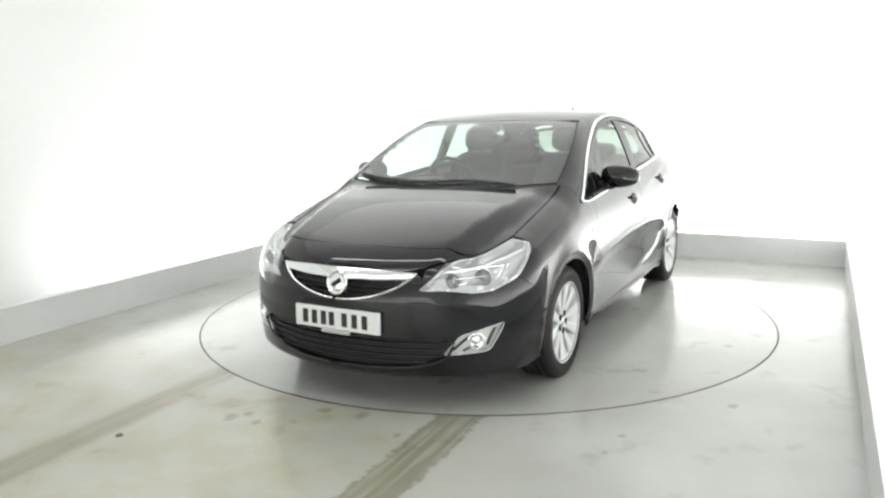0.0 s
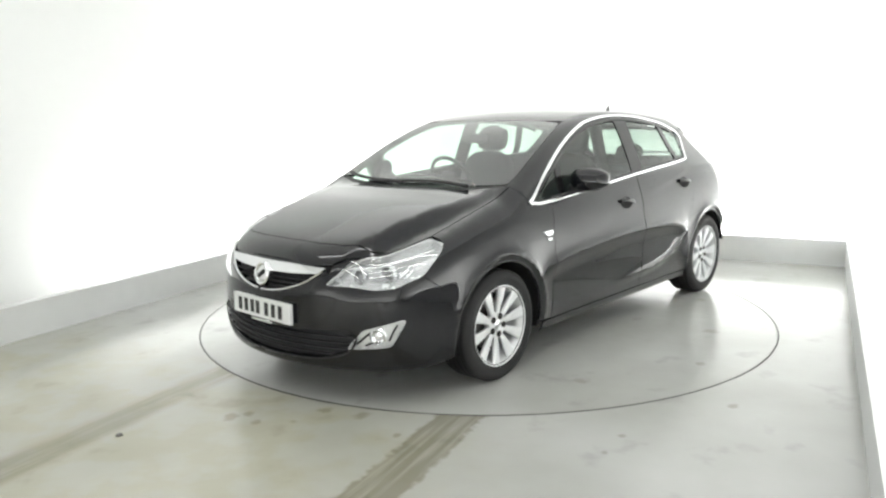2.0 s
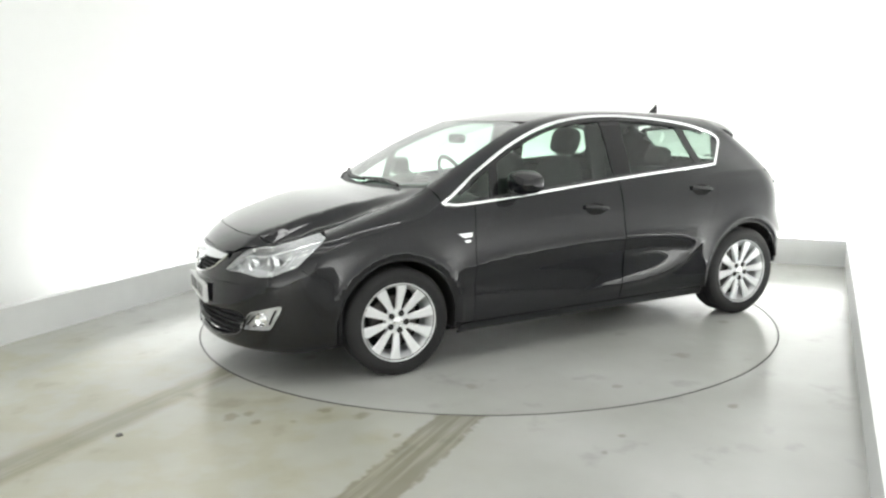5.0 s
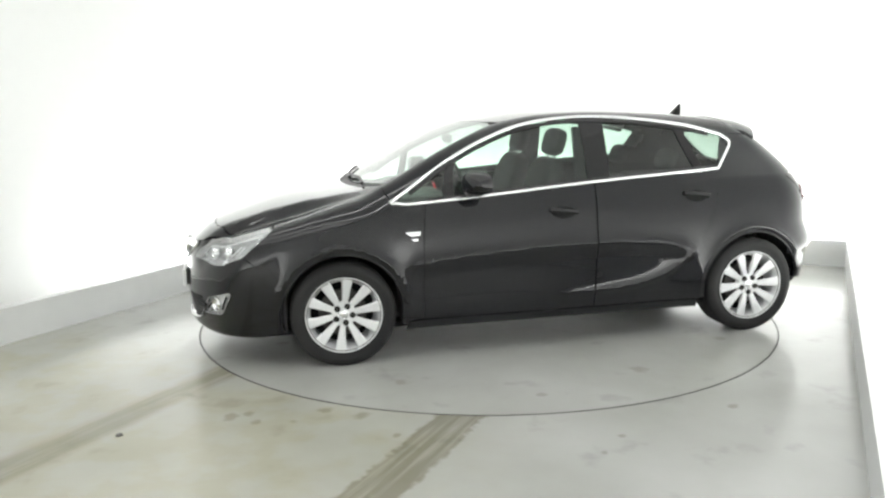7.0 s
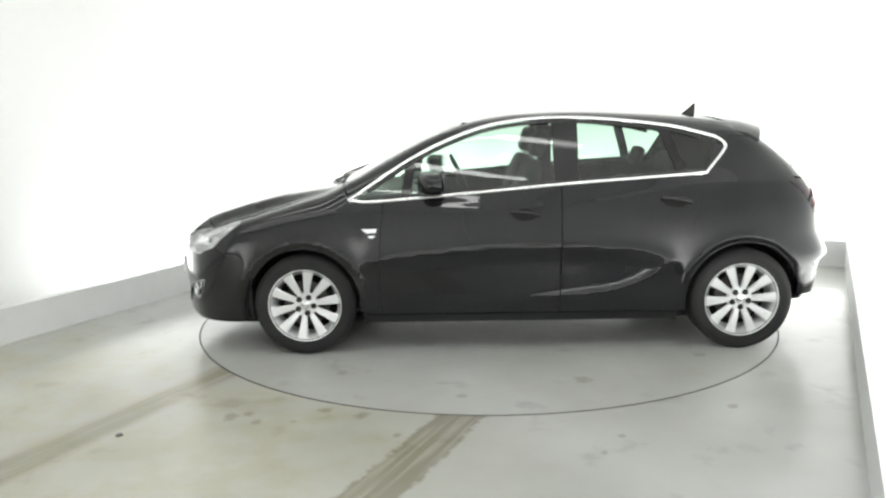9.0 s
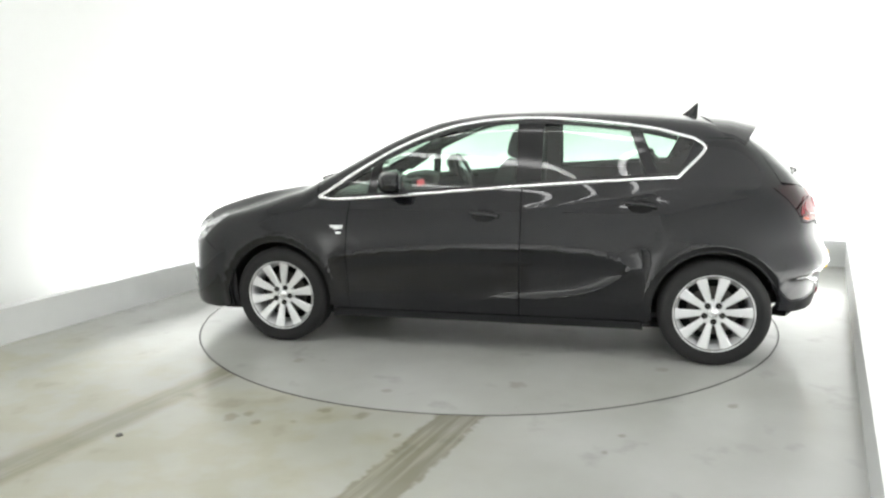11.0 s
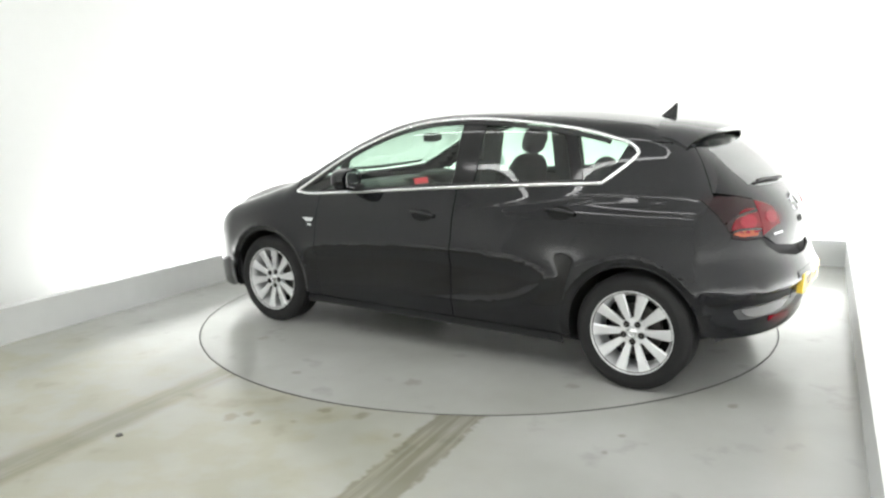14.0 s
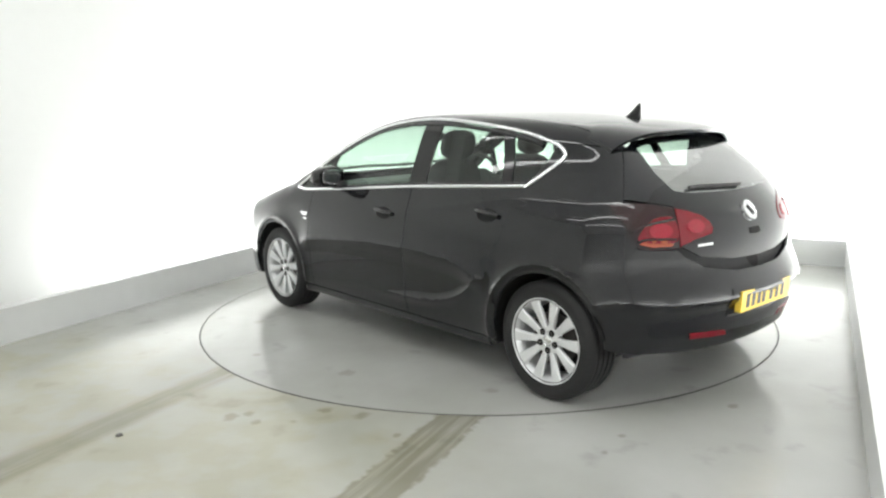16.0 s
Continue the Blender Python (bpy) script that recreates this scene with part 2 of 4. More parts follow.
TOP = curve1([-2.4, -1.95, -1.75, -1.59, -1.22, -0.81, -0.45, -0.2, 0.08, 0.324, 0.57, 0.82, 1.05, 1.2, 1.35, 1.575, 1.87, 2.1, 2.22, 2.31, 2.5],
             [1.29, 1.36, 1.40, 1.432, 1.478, 1.513, 1.528, 1.527, 1.511, 1.468, 1.380, 1.260, 1.137, 1.070, 1.040, 1.000, 0.925, 0.850, 0.802, 0.750, 0.60])
CROWN = curve1([-2.4, -1.0, 0.0, 0.4, 1.0, 1.3, 2.0, 2.5], [0.12, 0.09, 0.065, 0.065, 0.060, 0.040, 0.06, 0.12])
PLAN = curve1([-2.5, -2.0, -1.4, -0.6, 0.6, 1.4, 1.9, 2.5], [0.835, 0.872, 0.920, 0.925, 0.925, 0.922, 0.890, 0.815])
INSET = curve1([0.1, 0.2, 0.3, 0.45, 0.66, 0.8, 0.9, 0.97, 1.05, 1.2, 1.35, 1.46, 1.6],
               [0.075, 0.045, 0.022, 0.008, 0.0, 0.006, 0.022, 0.045, 0.072, 0.130, 0.195, 0.25, 0.33])
NOSE = curve1([0.1, 0.2, 0.3, 0.42, 0.55, 0.65, 0.72, 0.8, 1.0], [2.24, 2.312, 2.330, 2.334, 2.330, 2.325, 2.315, 2.29, 2.16])
TAIL = curve1([0.1, 0.2, 0.3, 0.38, 0.42, 0.46, 0.50, 0.54, 0.57, 0.585, 0.60, 0.62, 0.66, 0.74, 0.8, 0.9, 1.0, 1.1, 1.2, 1.3, 1.4, 1.5],
              [-2.00, -2.06, -2.10, -2.118, -2.128, -2.130, -2.133, -2.146, -2.174, -2.183, -2.180, -2.168, -2.148, -2.112, -2.105, -2.085, -2.04, -1.96, -1.855, -1.735, -1.60, -1.46])
HUB_F, HUB_R, HUB_Z, ARCH = 1.362, -1.405, 0.324, 0.358
CREASE = curve1([-1.05, -0.93, -0.86, -0.78, -0.53, -0.16, 0.1, 0.36, 0.82, 1.0], [0.59, 0.61, 0.635, 0.66, 0.688, 0.697, 0.692, 0.676, 0.634, 0.605])
BLADE = curve1([-1.0, -0.90, -0.86, -0.75, -0.60, -0.35, 0.0, 0.3], [0.60, 0.57, 0.53, 0.462, 0.412, 0.380, 0.362, 0.35])
SHOULDER = curve1([-2.0, -1.6, -1.07, -0.92, -0.38, 0.2], [1.03, 1.06, 1.050, 1.020, 0.945, 0.88])


def step(a, b, v):
    t = np.clip((v - a) / (b - a), 0, 1)
    return t * t * (3 - 2 * t)


def smax(a, b, k):
    h = np.maximum(k - np.abs(a - b), 0) / k
    return np.maximum(a, b) + h * h * k / 4


def form(x, y, z):
    """Below zero inside the body."""
    y = np.abs(y)
    side = y - PLAN(x) + INSET(z) + 0.12 * step(-0.4, -1.7, x) * step(0.95, 1.3, z)

    def ridge(v, at, over, under):
        """A crease: a soft slope above it, a quick fall below it."""
        d = np.maximum(v - at, 0)
        return (0.78 * np.exp(-d / over) + 0.22 * np.exp(-d / 0.012)) * step(at - under, at + 0.006, v)
    side = side - 0.024 * ridge(z, CREASE(x), 0.055, 0.12) * step(-1.0, -0.86, x) * step(1.04, 0.86, x)          # along the doors
    side = side - 0.018 * ridge(z, BLADE(x), 0.040, 0.06) * step(-1.0, -0.90, x) * step(0.25, -0.45, x)          # the blade before the rear wheel
    side = side - 0.008 * ridge(z, SHOULDER(x), 0.055, 0.05) * step(-1.9, -1.5, x) * step(-0.15, -0.75, x)       # the rear shoulder
    for hub in (HUB_F, HUB_R):
        r = np.hypot(x - hub, z - HUB_Z - 0.01)
        side = side - 0.020 * ridge(r, 0.403, 0.045, 0.06)
    crease = 0.69 - 0.165 * (x - 1.13)
    top = (z - TOP(x) + CROWN(x) * y * y + (0.012 + 0.055 * step(1.1, 1.7, x)) * step(crease - 0.05, crease + 0.07, y) * step(1.05, 1.25, x)) * 0.9
    nose = (x - NOSE(z) + 0.39 * y * y + 0.12 * y**4) * 0.9
    tail = (-x + TAIL(z) + 0.02 + 0.20 * y * y + 0.22 * y**4) * 0.9
    f = smax(side, top, 0.09 + 0.03 * step(0.6, 1.4, x))
    f = smax(f, nose, 0.15)
    f = smax(f, tail, 0.14)
    return smax(f, 0.19 + 0.11 * step(-1.68, -1.9, x) - z, 0.04)



# ---- panels: outlines laid on the car's form ----
def cast(kind, pq):
    """Rays from outside for outline points: side (x, z), top (x, y), front and rear (angle round an axis, z)."""
    p, q = pq[:, 0], pq[:, 1]
    zero = np.zeros_like(p)
    if kind == "side":
        return np.stack([p, zero + 1.25, q], 1), np.stack([zero, zero - 1, zero], 1), 1.2
    if kind == "top":
        return np.stack([p, q, zero + 1.75], 1), np.stack([zero, zero, zero - 1], 1), 1.4
    sign, axis = (1, 1.2) if kind == "front" else (-1, -1.0)
    way = np.stack([sign * np.cos(p), np.sin(p), zero], 1)
    return np.stack([zero + axis, zero, q], 1) + 1.6 * way, -way, 1.55


def land(kind, pq):
    """Points on the form and their normals."""
    pq = np.asarray(pq, float)
    o, d, far = cast(kind, pq)
    s = np.linspace(0, far, 90)
    vals = np.stack([form(*(o + t * d).T) for t in s], 1)
    inside = vals < 0
    hit = inside.any(1)
    i = np.where(hit, np.argmax(inside, 1), np.argmin(vals, 1))
    b = s[i]
    a = np.where(hit, s[np.maximum(i - 1, 0)], b)
    for _ in range(18):
        m = (a + b) / 2
        neg = form(*(o + m[:, None] * d).T) < 0
        b, a = np.where(neg, m, b), np.where(neg, a, m)
    pts = o + b[:, None] * d
    e = 0.003
    n = np.stack([form(*(pts + e * np.eye(3)[k]).T) - form(*(pts - e * np.eye(3)[k]).T) for k in range(3)], 1)
    return pts, n / np.linalg.norm(n, axis=1)[:, None]


def turned(axis, pts):
    """Side outline points (x, z) as angles round the front or rear axis."""
    on, _ = land("side", pts)
    return [(math.atan2(y, (x - 1.2) if axis == "front" else (-1.0 - x)), z) for x, y, z in on]


def bend(pts, n=6, closed=False):
    """A smooth line through the points."""
    p = np.array(pts, float)
    p = np.vstack([p[-1], p, p[:2]]) if closed else np.vstack([2 * p[0] - p[1], p, 2 * p[-1] - p[-2]])
    out = []
    for i in range(1, len(p) - 2):
        for t in np.arange(n) / n:
            a, b, c, d = p[i - 1:i + 3]
            out.append(0.5 * (2 * b + (c - a) * t + (2 * a - 5 * b + 4 * c - d) * t**2 + (3 * b - a - 3 * c + d) * t**3))
    if not closed:
        out.append(p[-2])
    return [tuple(v) for v in out]


def arc(hub, r, a, b, n=22):
    return [(hub + r * math.cos(radians(v)), HUB_Z + 0.01 + r * math.sin(radians(v))) for v in np.linspace(a, b, n)]


def both(half):
    """A whole outline from its half, from the middle line round to the middle line."""
    return list(half) + [(-p, q) for p, q in half[::-1] if abs(p) > 1e-6]


def within(pq, poly):
    x, y = pq[:, 0], pq[:, 1]
    odd = np.zeros(len(x), bool)
    for (x0, y0), (x1, y1) in zip(poly, poly[1:] + poly[:1]):
        if y0 != y1:
            odd ^= ((y0 > y) != (y1 > y)) & (x < (x1 - x0) * (y - y0) / (y1 - y0) + x0)
    return odd


def sheet(outline, grid, holes=(), cuts=()):
    """A flat sheet inside the outline, cut to a grid, with holes: its points and faces."""
    bm = bmesh.new()
    bm.faces.new([bm.verts.new((p, q, 0)) for p, q in outline])
    bmesh.ops.triangulate(bm, faces=bm.faces, ngon_method="EAR_CLIP")
    lo, hi = np.min(outline, 0), np.max(outline, 0)

    def cut(co, no, clear=False):
        bmesh.ops.bisect_plane(bm, geom=bm.verts[:] + bm.edges[:] + bm.faces[:], dist=1e-6, plane_co=(*co, 0), plane_no=(*no, 0), clear_outer=clear)
    for co, no in cuts:
        cut(co, no, True)
    for k, no in ((0, (1, 0)), (1, (0, 1))):
        for v in np.arange(lo[k] + grid * 0.37, hi[k], grid):
            cut((v, 0) if k == 0 else (0, v), no)
    for hole in holes:
        for (x0, y0), (x1, y1) in zip(hole, hole[1:] + hole[:1]):
            cut((x0, y0), (y1 - y0, x0 - x1))
        mids = np.array([f.calc_center_median()[:2] for f in bm.faces])
        gone = within(mids, hole)
        bmesh.ops.delete(bm, geom=[f for f, g in zip(bm.faces[:], gone) if g], context="FACES")
    bmesh.ops.remove_doubles(bm, verts=bm.verts, dist=1e-5)
    bm.verts.index_update()
    pts = np.array([v.co[:2] for v in bm.verts])
    faces = [[v.index for v in f.verts] for f in bm.faces if f.calc_area() > 1e-9]
    rim = [(e.verts[0].index, e.verts[1].index) for e in bm.edges if len(e.link_faces) == 1]
    bm.free()
    return pts, faces, rim


def panel(name, kind, outline, material, parent, lift=0.0, lip=0.014, grid=0.04, holes=(), cuts=(), label="", sides=(1,)):
    """Sheet metal, glass or trim laid on the form, with turned-in edges; sides -1 is its mirror image."""
    pq, faces, rim = sheet(outline, grid, holes, cuts)
    pts, nor = land(kind, pq)
    pts = pts + nor * lift
    top = len(pts)
    edge = sorted({i for e in rim for i in e})
    under = {v: top + k for k, v in enumerate(edge)}
    verts = np.vstack([pts, pts[edge] - nor[edge] * lip])
    ordered = []
    for f in faces:
        ring = pts[f]
        flip = np.dot(np.cross(ring, np.roll(ring, -1, 0)).sum(0), nor[f].sum(0)) < 0
        ordered.append(f[::-1] if flip else f)
    along = {(f[i], f[(i + 1) % len(f)]) for f in ordered for i in range(len(f))}
    lips = []
    for a, b in rim:
        if (a, b) in along:
            a, b = b, a
        lips.append([a, b, under[b], under[a]])
    made = []
    for s in sides:
        me = bpy.data.meshes.new(name)
        k = np.array([1, s, 1])
        me.from_pydata([tuple(v) for v in verts * k], [], [f[::-1] if s < 0 else f for f in ordered + lips])
        me.polygons.foreach_set("use_smooth", [True] * len(me.polygons))
        loops = []
        for poly in me.polygons:
            flat = poly.normal
            for v in poly.vertices:
                if poly.index < len(ordered):
                    loops.append(tuple(nor[v] * k))
                elif v < top:
                    loops.append((Vector(nor[v] * k) * 0.5 + flat).normalized()[:])
                else:
                    loops.append(flat[:])
        me.normals_split_custom_set(loops)
        me.materials.append(material)
        ob = new(name, me)
        ob.parent = parent
        made.append(tagged(ob, label))
    return made


def sweep(bm, pts, nor, w, h, closed=False, n=8):
    """A rounded bar w wide and h high along a line that lies on a surface."""
    pts, nor = np.asarray(pts, float), np.asarray(nor, float)
    m = len(pts)
    rings = []
    for i in range(m):
        a, b = (pts[i - 1], pts[(i + 1) % m]) if closed else (pts[max(i - 1, 0)], pts[min(i + 1, m - 1)])
        t = (b - a) / np.linalg.norm(b - a)
        u = np.cross(t, nor[i])
        u /= np.linalg.norm(u)
        rings.append([bm.verts.new(pts[i] + u * math.cos(c) * w / 2 + nor[i] * math.sin(c) * h / 2) for c in np.arange(n) * 2 * math.pi / n])
    for i in range(m if closed else m - 1):
        r, q = rings[i], rings[(i + 1) % m]
        for j in range(n):
            bm.faces.new((r[j], r[(j + 1) % n], q[(j + 1) % n], q[j]))
    if not closed:
        bm.faces.new(rings[0]), bm.faces.new(rings[-1][::-1])
    bmesh.ops.recalc_face_normals(bm, faces=bm.faces)
    return bm


def strip(name, kind, line, material, parent, w, h, lift=0.0, closed=False, label="", sides=(1,)):
    pts, nor = land(kind, line)
    for s in sides:
        k = np.array([1, s, 1])
        smooth(part(name, sweep(bmesh.new(), (pts + nor * lift) * k, nor * k, w, h, closed), material, parent, label), 50)


def lathe(bm, profile, n=64, m=Matrix.Identity(4)):
    """Turns (radius, height) pairs about the local z axis."""
    rings = [[bm.verts.new(m @ Vector((r * math.cos(a), r * math.sin(a), h))) for a in np.arange(n) * 2 * math.pi / n] for r, h in profile]
    for a, b in zip(rings, rings[1:]):
        for j in range(n):
            bm.faces.new((a[j], a[(j + 1) % n], b[(j + 1) % n], b[j]))
    return bm


def ball(bm, c, r, power=2.5, m=Matrix.Identity(4), nu=24, nv=14):
    """A rounded box (superellipsoid)."""
    def f(v):
        return math.copysign(abs(v) ** (2 / power), v)
    rings = []
    for i in range(1, nv):
        b = -math.pi / 2 + math.pi * i / nv
        rings.append([bm.verts.new(m @ Vector((c[0] + r[0] * f(math.cos(b)) * f(math.cos(a)), c[1] + r[1] * f(math.cos(b)) * f(math.sin(a)), c[2] + r[2] * f(math.sin(b)))))
                      for a in np.arange(nu) * 2 * math.pi / nu])
    for a, b in zip(rings, rings[1:]):
        for j in range(nu):
            bm.faces.new((a[j], a[(j + 1) % nu], b[(j + 1) % nu], b[j]))
    bm.faces.new(rings[0][::-1]), bm.faces.new(rings[-1])
    return bm


def thin_glass(name, tint, ior=0.06):
    m = bpy.data.materials.new(name)
    m.use_nodes = True
    t, L = m.node_tree, m.node_tree.links
    t.nodes.remove(t.nodes["Principled BSDF"])
    clear, shine, mix, facing, power, gain = (node(m, "ShaderNode" + k) for k in ("BsdfTransparent", "BsdfGlossy", "MixShader", "LayerWeight", "Math", "MapRange"))
    clear.inputs[0].default_value = (*tint, 1)
    shine.inputs["Roughness"].default_value = 0.02
    facing.inputs["Blend"].default_value = 0.5
    power.operation = "POWER"
    power.inputs[1].default_value = 4.2
    gain.inputs["To Min"].default_value, gain.inputs["To Max"].default_value = ior, 0.9
    L.new(facing.outputs["Facing"], power.inputs[0]), L.new(power.outputs[0], gain.inputs["Value"]), L.new(gain.outputs[0], mix.inputs[0])
    L.new(clear.outputs[0], mix.inputs[1]), L.new(shine.outputs[0], mix.inputs[2])
    L.new(mix.outputs[0], t.nodes["Material Output"].inputs["Surface"])
    return m


GLASS = thin_glass("green_tinted_glass", (0.66, 0.79, 0.71), 0.075)
SCREEN = thin_glass("windscreen_glass", (0.64, 0.76, 0.69), 0.16)
REARGLASS = thin_glass("rear_glass", (0.70, 0.80, 0.74), 0.36)
BRIGHTRED = mat("bright_red_lens", (0.25, 0.005, 0.018), 0.12, Coat_Weight=0.4)
LENS = thin_glass("clear_lamp_cover", (0.95, 0.955, 0.96), 0.10)
LAMP = grain(mat("lamp_reflector", (0.70, 0.71, 0.72), 0.22, 0.6), 55, 0.75, 1.15, 0.6, 0.08, 14)
GREYLENS = mat("smoked_bulb_lens", (0.30, 0.31, 0.32), 0.12, 0.6)
FOGTRAY = mat("fog_lamp_tray", (0.72, 0.73, 0.74), 0.25, 0.7)
RED = mat("red_lamp_lens", (0.15, 0.003, 0.010), 0.12)
DEEPRED = mat("dark_red_lamp_lens", (0.016, 0.0015, 0.003), 0.10)
ORANGE = mat("orange_lamp_lens", (0.26, 0.045, 0.016), 0.2, Coat_Weight=0.35)
WHITEPLATE = grain(mat("white_plate", (0.75, 0.76, 0.75), 0.35), 40, 0.96, 1.04, 0)
YELLOWPLATE = grain(mat("yellow_plate", (0.80, 0.55, 0.05), 0.35), 40, 0.96, 1.04, 0)
INK = mat("black_ink", (0.01, 0.01, 0.01), 0.4)

car = tagged(new("car"), "shiny black five-door hatchback with silver alloy wheels and chrome window trim", "car")
TWO = (1, -1)

# lines that several panels share, seen from the side: x and z
WAIST = [(1.03, 0.985), (0.91, 0.978), (0.415, 1.012), (-0.289, 1.067), (-0.8, 1.098), (-1.18, 1.118)]
ARCHLINE = [(1.052, 0.990), (0.774, 1.172), (0.518, 1.310), (0.229, 1.418), (-0.057, 1.464), (-0.342, 1.472), (-0.664, 1.450), (-1.021, 1.402), (-1.273, 1.338)]
BACKCORNER = [(-1.273, 1.338), (-1.328, 1.300), (-1.325, 1.255), (-1.18, 1.118)]
UNDER, OVER, HIND = bend(WAIST, 5), bend(ARCHLINE, 5), bend(BACKCORNER, 4)
OPENING = UNDER[::-1] + [(1.055, 0.986)] + OVER[1:] + HIND[1:-1]
HOODSIDE = [(1.10, 0.755), (1.4, 0.745), (1.74, 0.725)]
DOORFRONT = [(0.842, 0.976), (0.862, 0.80), (0.872, 0.50), (0.865, 0.262)]
DOORREAR = [(-1.172, 1.112), (-1.10, 0.92), (-1.03, 0.74), (-0.985, 0.60), (-0.965, 0.45), (-0.962, 0.262)]
LAMPSIDE = [(1.745, 0.86), (1.79, 0.825), (1.835, 0.79), (1.88, 0.752), (1.932, 0.702)]
BUMPERSIDE = [(1.932, 0.698), (1.82, 0.615), (1.70, 0.505)]
TAILSIDE = [(-1.71, 1.056), (-1.79, 0.99), (-1.84, 0.93), (-1.875, 0.872)]
REARSPLIT = [(-1.875, 0.868), (-1.80, 0.68), (-1.735, 0.505)]


def raised(line, dz):
    return [(x, z + dz) for x, z in line]


def top_line(pts):
    """Points given from above (x, y) as points seen from the side (x, z)."""
    on, _ = land("top", pts)
    return [(x, z) for x, y, z in on]


LAMPSIDE[0] = (1.745, top_line([(1.752, 0.728)])[0][1] - 0.004)


def body_panels():
    g = 0.004
    # bonnet
    shut = [(1.955, 0.640), (2.03, 0.555), (2.085, 0.42), (2.115, 0.25), (2.125, 0.0)]
    half = [(1.272, 0.0), (1.255, 0.25), (1.205, 0.5), (1.10, 0.748), *[(x, y - g) for x, y in HOODSIDE[1:]], (1.85, 0.69)] + shut
    panel("bonnet", "top", [(x, y) for x, y in half] + [(x, -y) for x, y in half[-2:0:-1]], PAINT, car, label="long black bonnet with two creases")
    half = [(2.130, 0.0), (2.120, 0.25), (2.090, 0.42), (2.035, 0.558), (1.968, 0.634), (1.976, 0.630), (2.12, 0.515), (2.19, 0.44), (2.226, 0.34), (2.244, 0.2), (2.250, 0.0)]
    panel("nose_panel", "top", [(x, y) for x, y in half] + [(x, -y) for x, y in half[-2:0:-1]], PAINT, car)
    # front wing
    top = top_line([(x, y + g) for x, y in bend(HOODSIDE, 8)])
    wing = [(x + g, z) for x, z in bend(DOORFRONT[::-1], 4)]
    wing += [(0.93, 0.971), (1.03, 0.976), (1.062, 0.992)] + top
    wing += bend(LAMPSIDE, 4)[1:] + BUMPERSIDE[1:]
    a0 = math.degrees(math.atan2(0.505 - HUB_Z - 0.01, 1.70 - HUB_F))
    wing += arc(HUB_F, ARCH, a0 + 1, 188)
    panel("front_wing", "side", wing, PAINT, car, grid=0.020, sides=TWO)
    # doors
    low = [(x, z - 0.008) for x, z in UNDER]
    def waist_between(a, b):
        return [p for p in low if b < p[0] < a]
    def waist_at(x):
        return float(np.interp(-x, [-p[0] for p in low], [p[1] for p in low]))
    door = bend(DOORFRONT[::-1], 4) + waist_between(0.83, -0.255) + [(-0.262, waist_at(-0.262)), (-0.250, 0.262)]
    fd = panel("front_door", "side", door, PAINT, car, grid=0.016, sides=TWO)
    rear = [(-0.258, 0.262), (-0.270, waist_at(-0.270))] + waist_between(-0.28, -1.16) + bend(DOORREAR, 4)
    rd = panel("rear_door", "side", rear, PAINT, car, grid=0.015, sides=TWO)
    # sill
    panel("sill", "side", [(0.97, 0.255), (-0.99, 0.255), (-1.0, 0.20), (0.985, 0.20)], PAINT, car, sides=TWO)
    # rear wing with the broad rear pillar
    quarter = [(x - g, z) for x, z in bend(DOORREAR, 4)[::-1]] + [(-1.19, 1.112), (-1.335, 1.250), (-1.340, 1.302), (-1.285, 1.345), (-1.45, 1.335), (-1.60, 1.315), (-1.655, 1.25), (-1.72, 1.15), (-1.755, 1.085)]
    quarter += bend(TAILSIDE, 4) + REARSPLIT[1:] + [(-1.70, 0.31), (-1.0, 0.262)]
    panel("rear_wing", "side", quarter, PAINT, car, grid=0.020, holes=(arc(HUB_R, ARCH, 0, 351, 40),), sides=TWO)
    # roof rail with the windscreen pillar
    edge = [(1.10, 0.728), (0.9, 0.716), (0.6, 0.668), (0.3, 0.606), (-0.1, 0.585), (-0.5, 0.574), (-1.0, 0.562), (-1.5, 0.545)]
    upper = top_line(bend(edge, 6))
    rail = [(x, z + 0.006) for x, z in OVER] + [(-1.45, 1.340), (-1.52, 1.332)] + upper[::-1]
    panel("roof_rail", "side", rail, PAINT, car, sides=TWO)
    # roof
    inner = [(x, y - g) for x, y in bend(edge, 6)]
    side = [p for p in inner if p[0] < 0.31]
    half = [(0.368, 0.0), (0.36, 0.25), (0.335, 0.45)] + side + [(-1.54, 0.3), (-1.56, 0.0)]
    panel("roof", "top", half + [(x, -y) for x, y in half[-2:0:-1]], PAINT, car)
    # windscreen, scuttle
    side = [p for p in inner if 0.315 < p[0] < 1.06][::-1]
    half = [(0.374, 0.0), (0.366, 0.25), (0.341, 0.45)] + sorted(side) + [(1.080, 0.720), (1.145, 0.5), (1.195, 0.25), (1.212, 0.0)]
    panel("windscreen", "top", half + [(x, -y) for x, y in half[-2:0:-1]], SCREEN, car, lip=0.006, label="wide raked green-tinted windscreen")
    half = [(1.216, 0.0), (1.199, 0.25), (1.149, 0.5), (1.085, 0.722), (1.098, 0.735), (1.201, 0.498), (1.251, 0.25), (1.268, 0.0)]
    panel("scuttle", "top", half + [(x, -y) for x, y in half[-2:0:-1]], PLASTIC, car, lift=-0.008)
    return fd, rd


FRONT_DOORS, REAR_DOORS = body_panels()


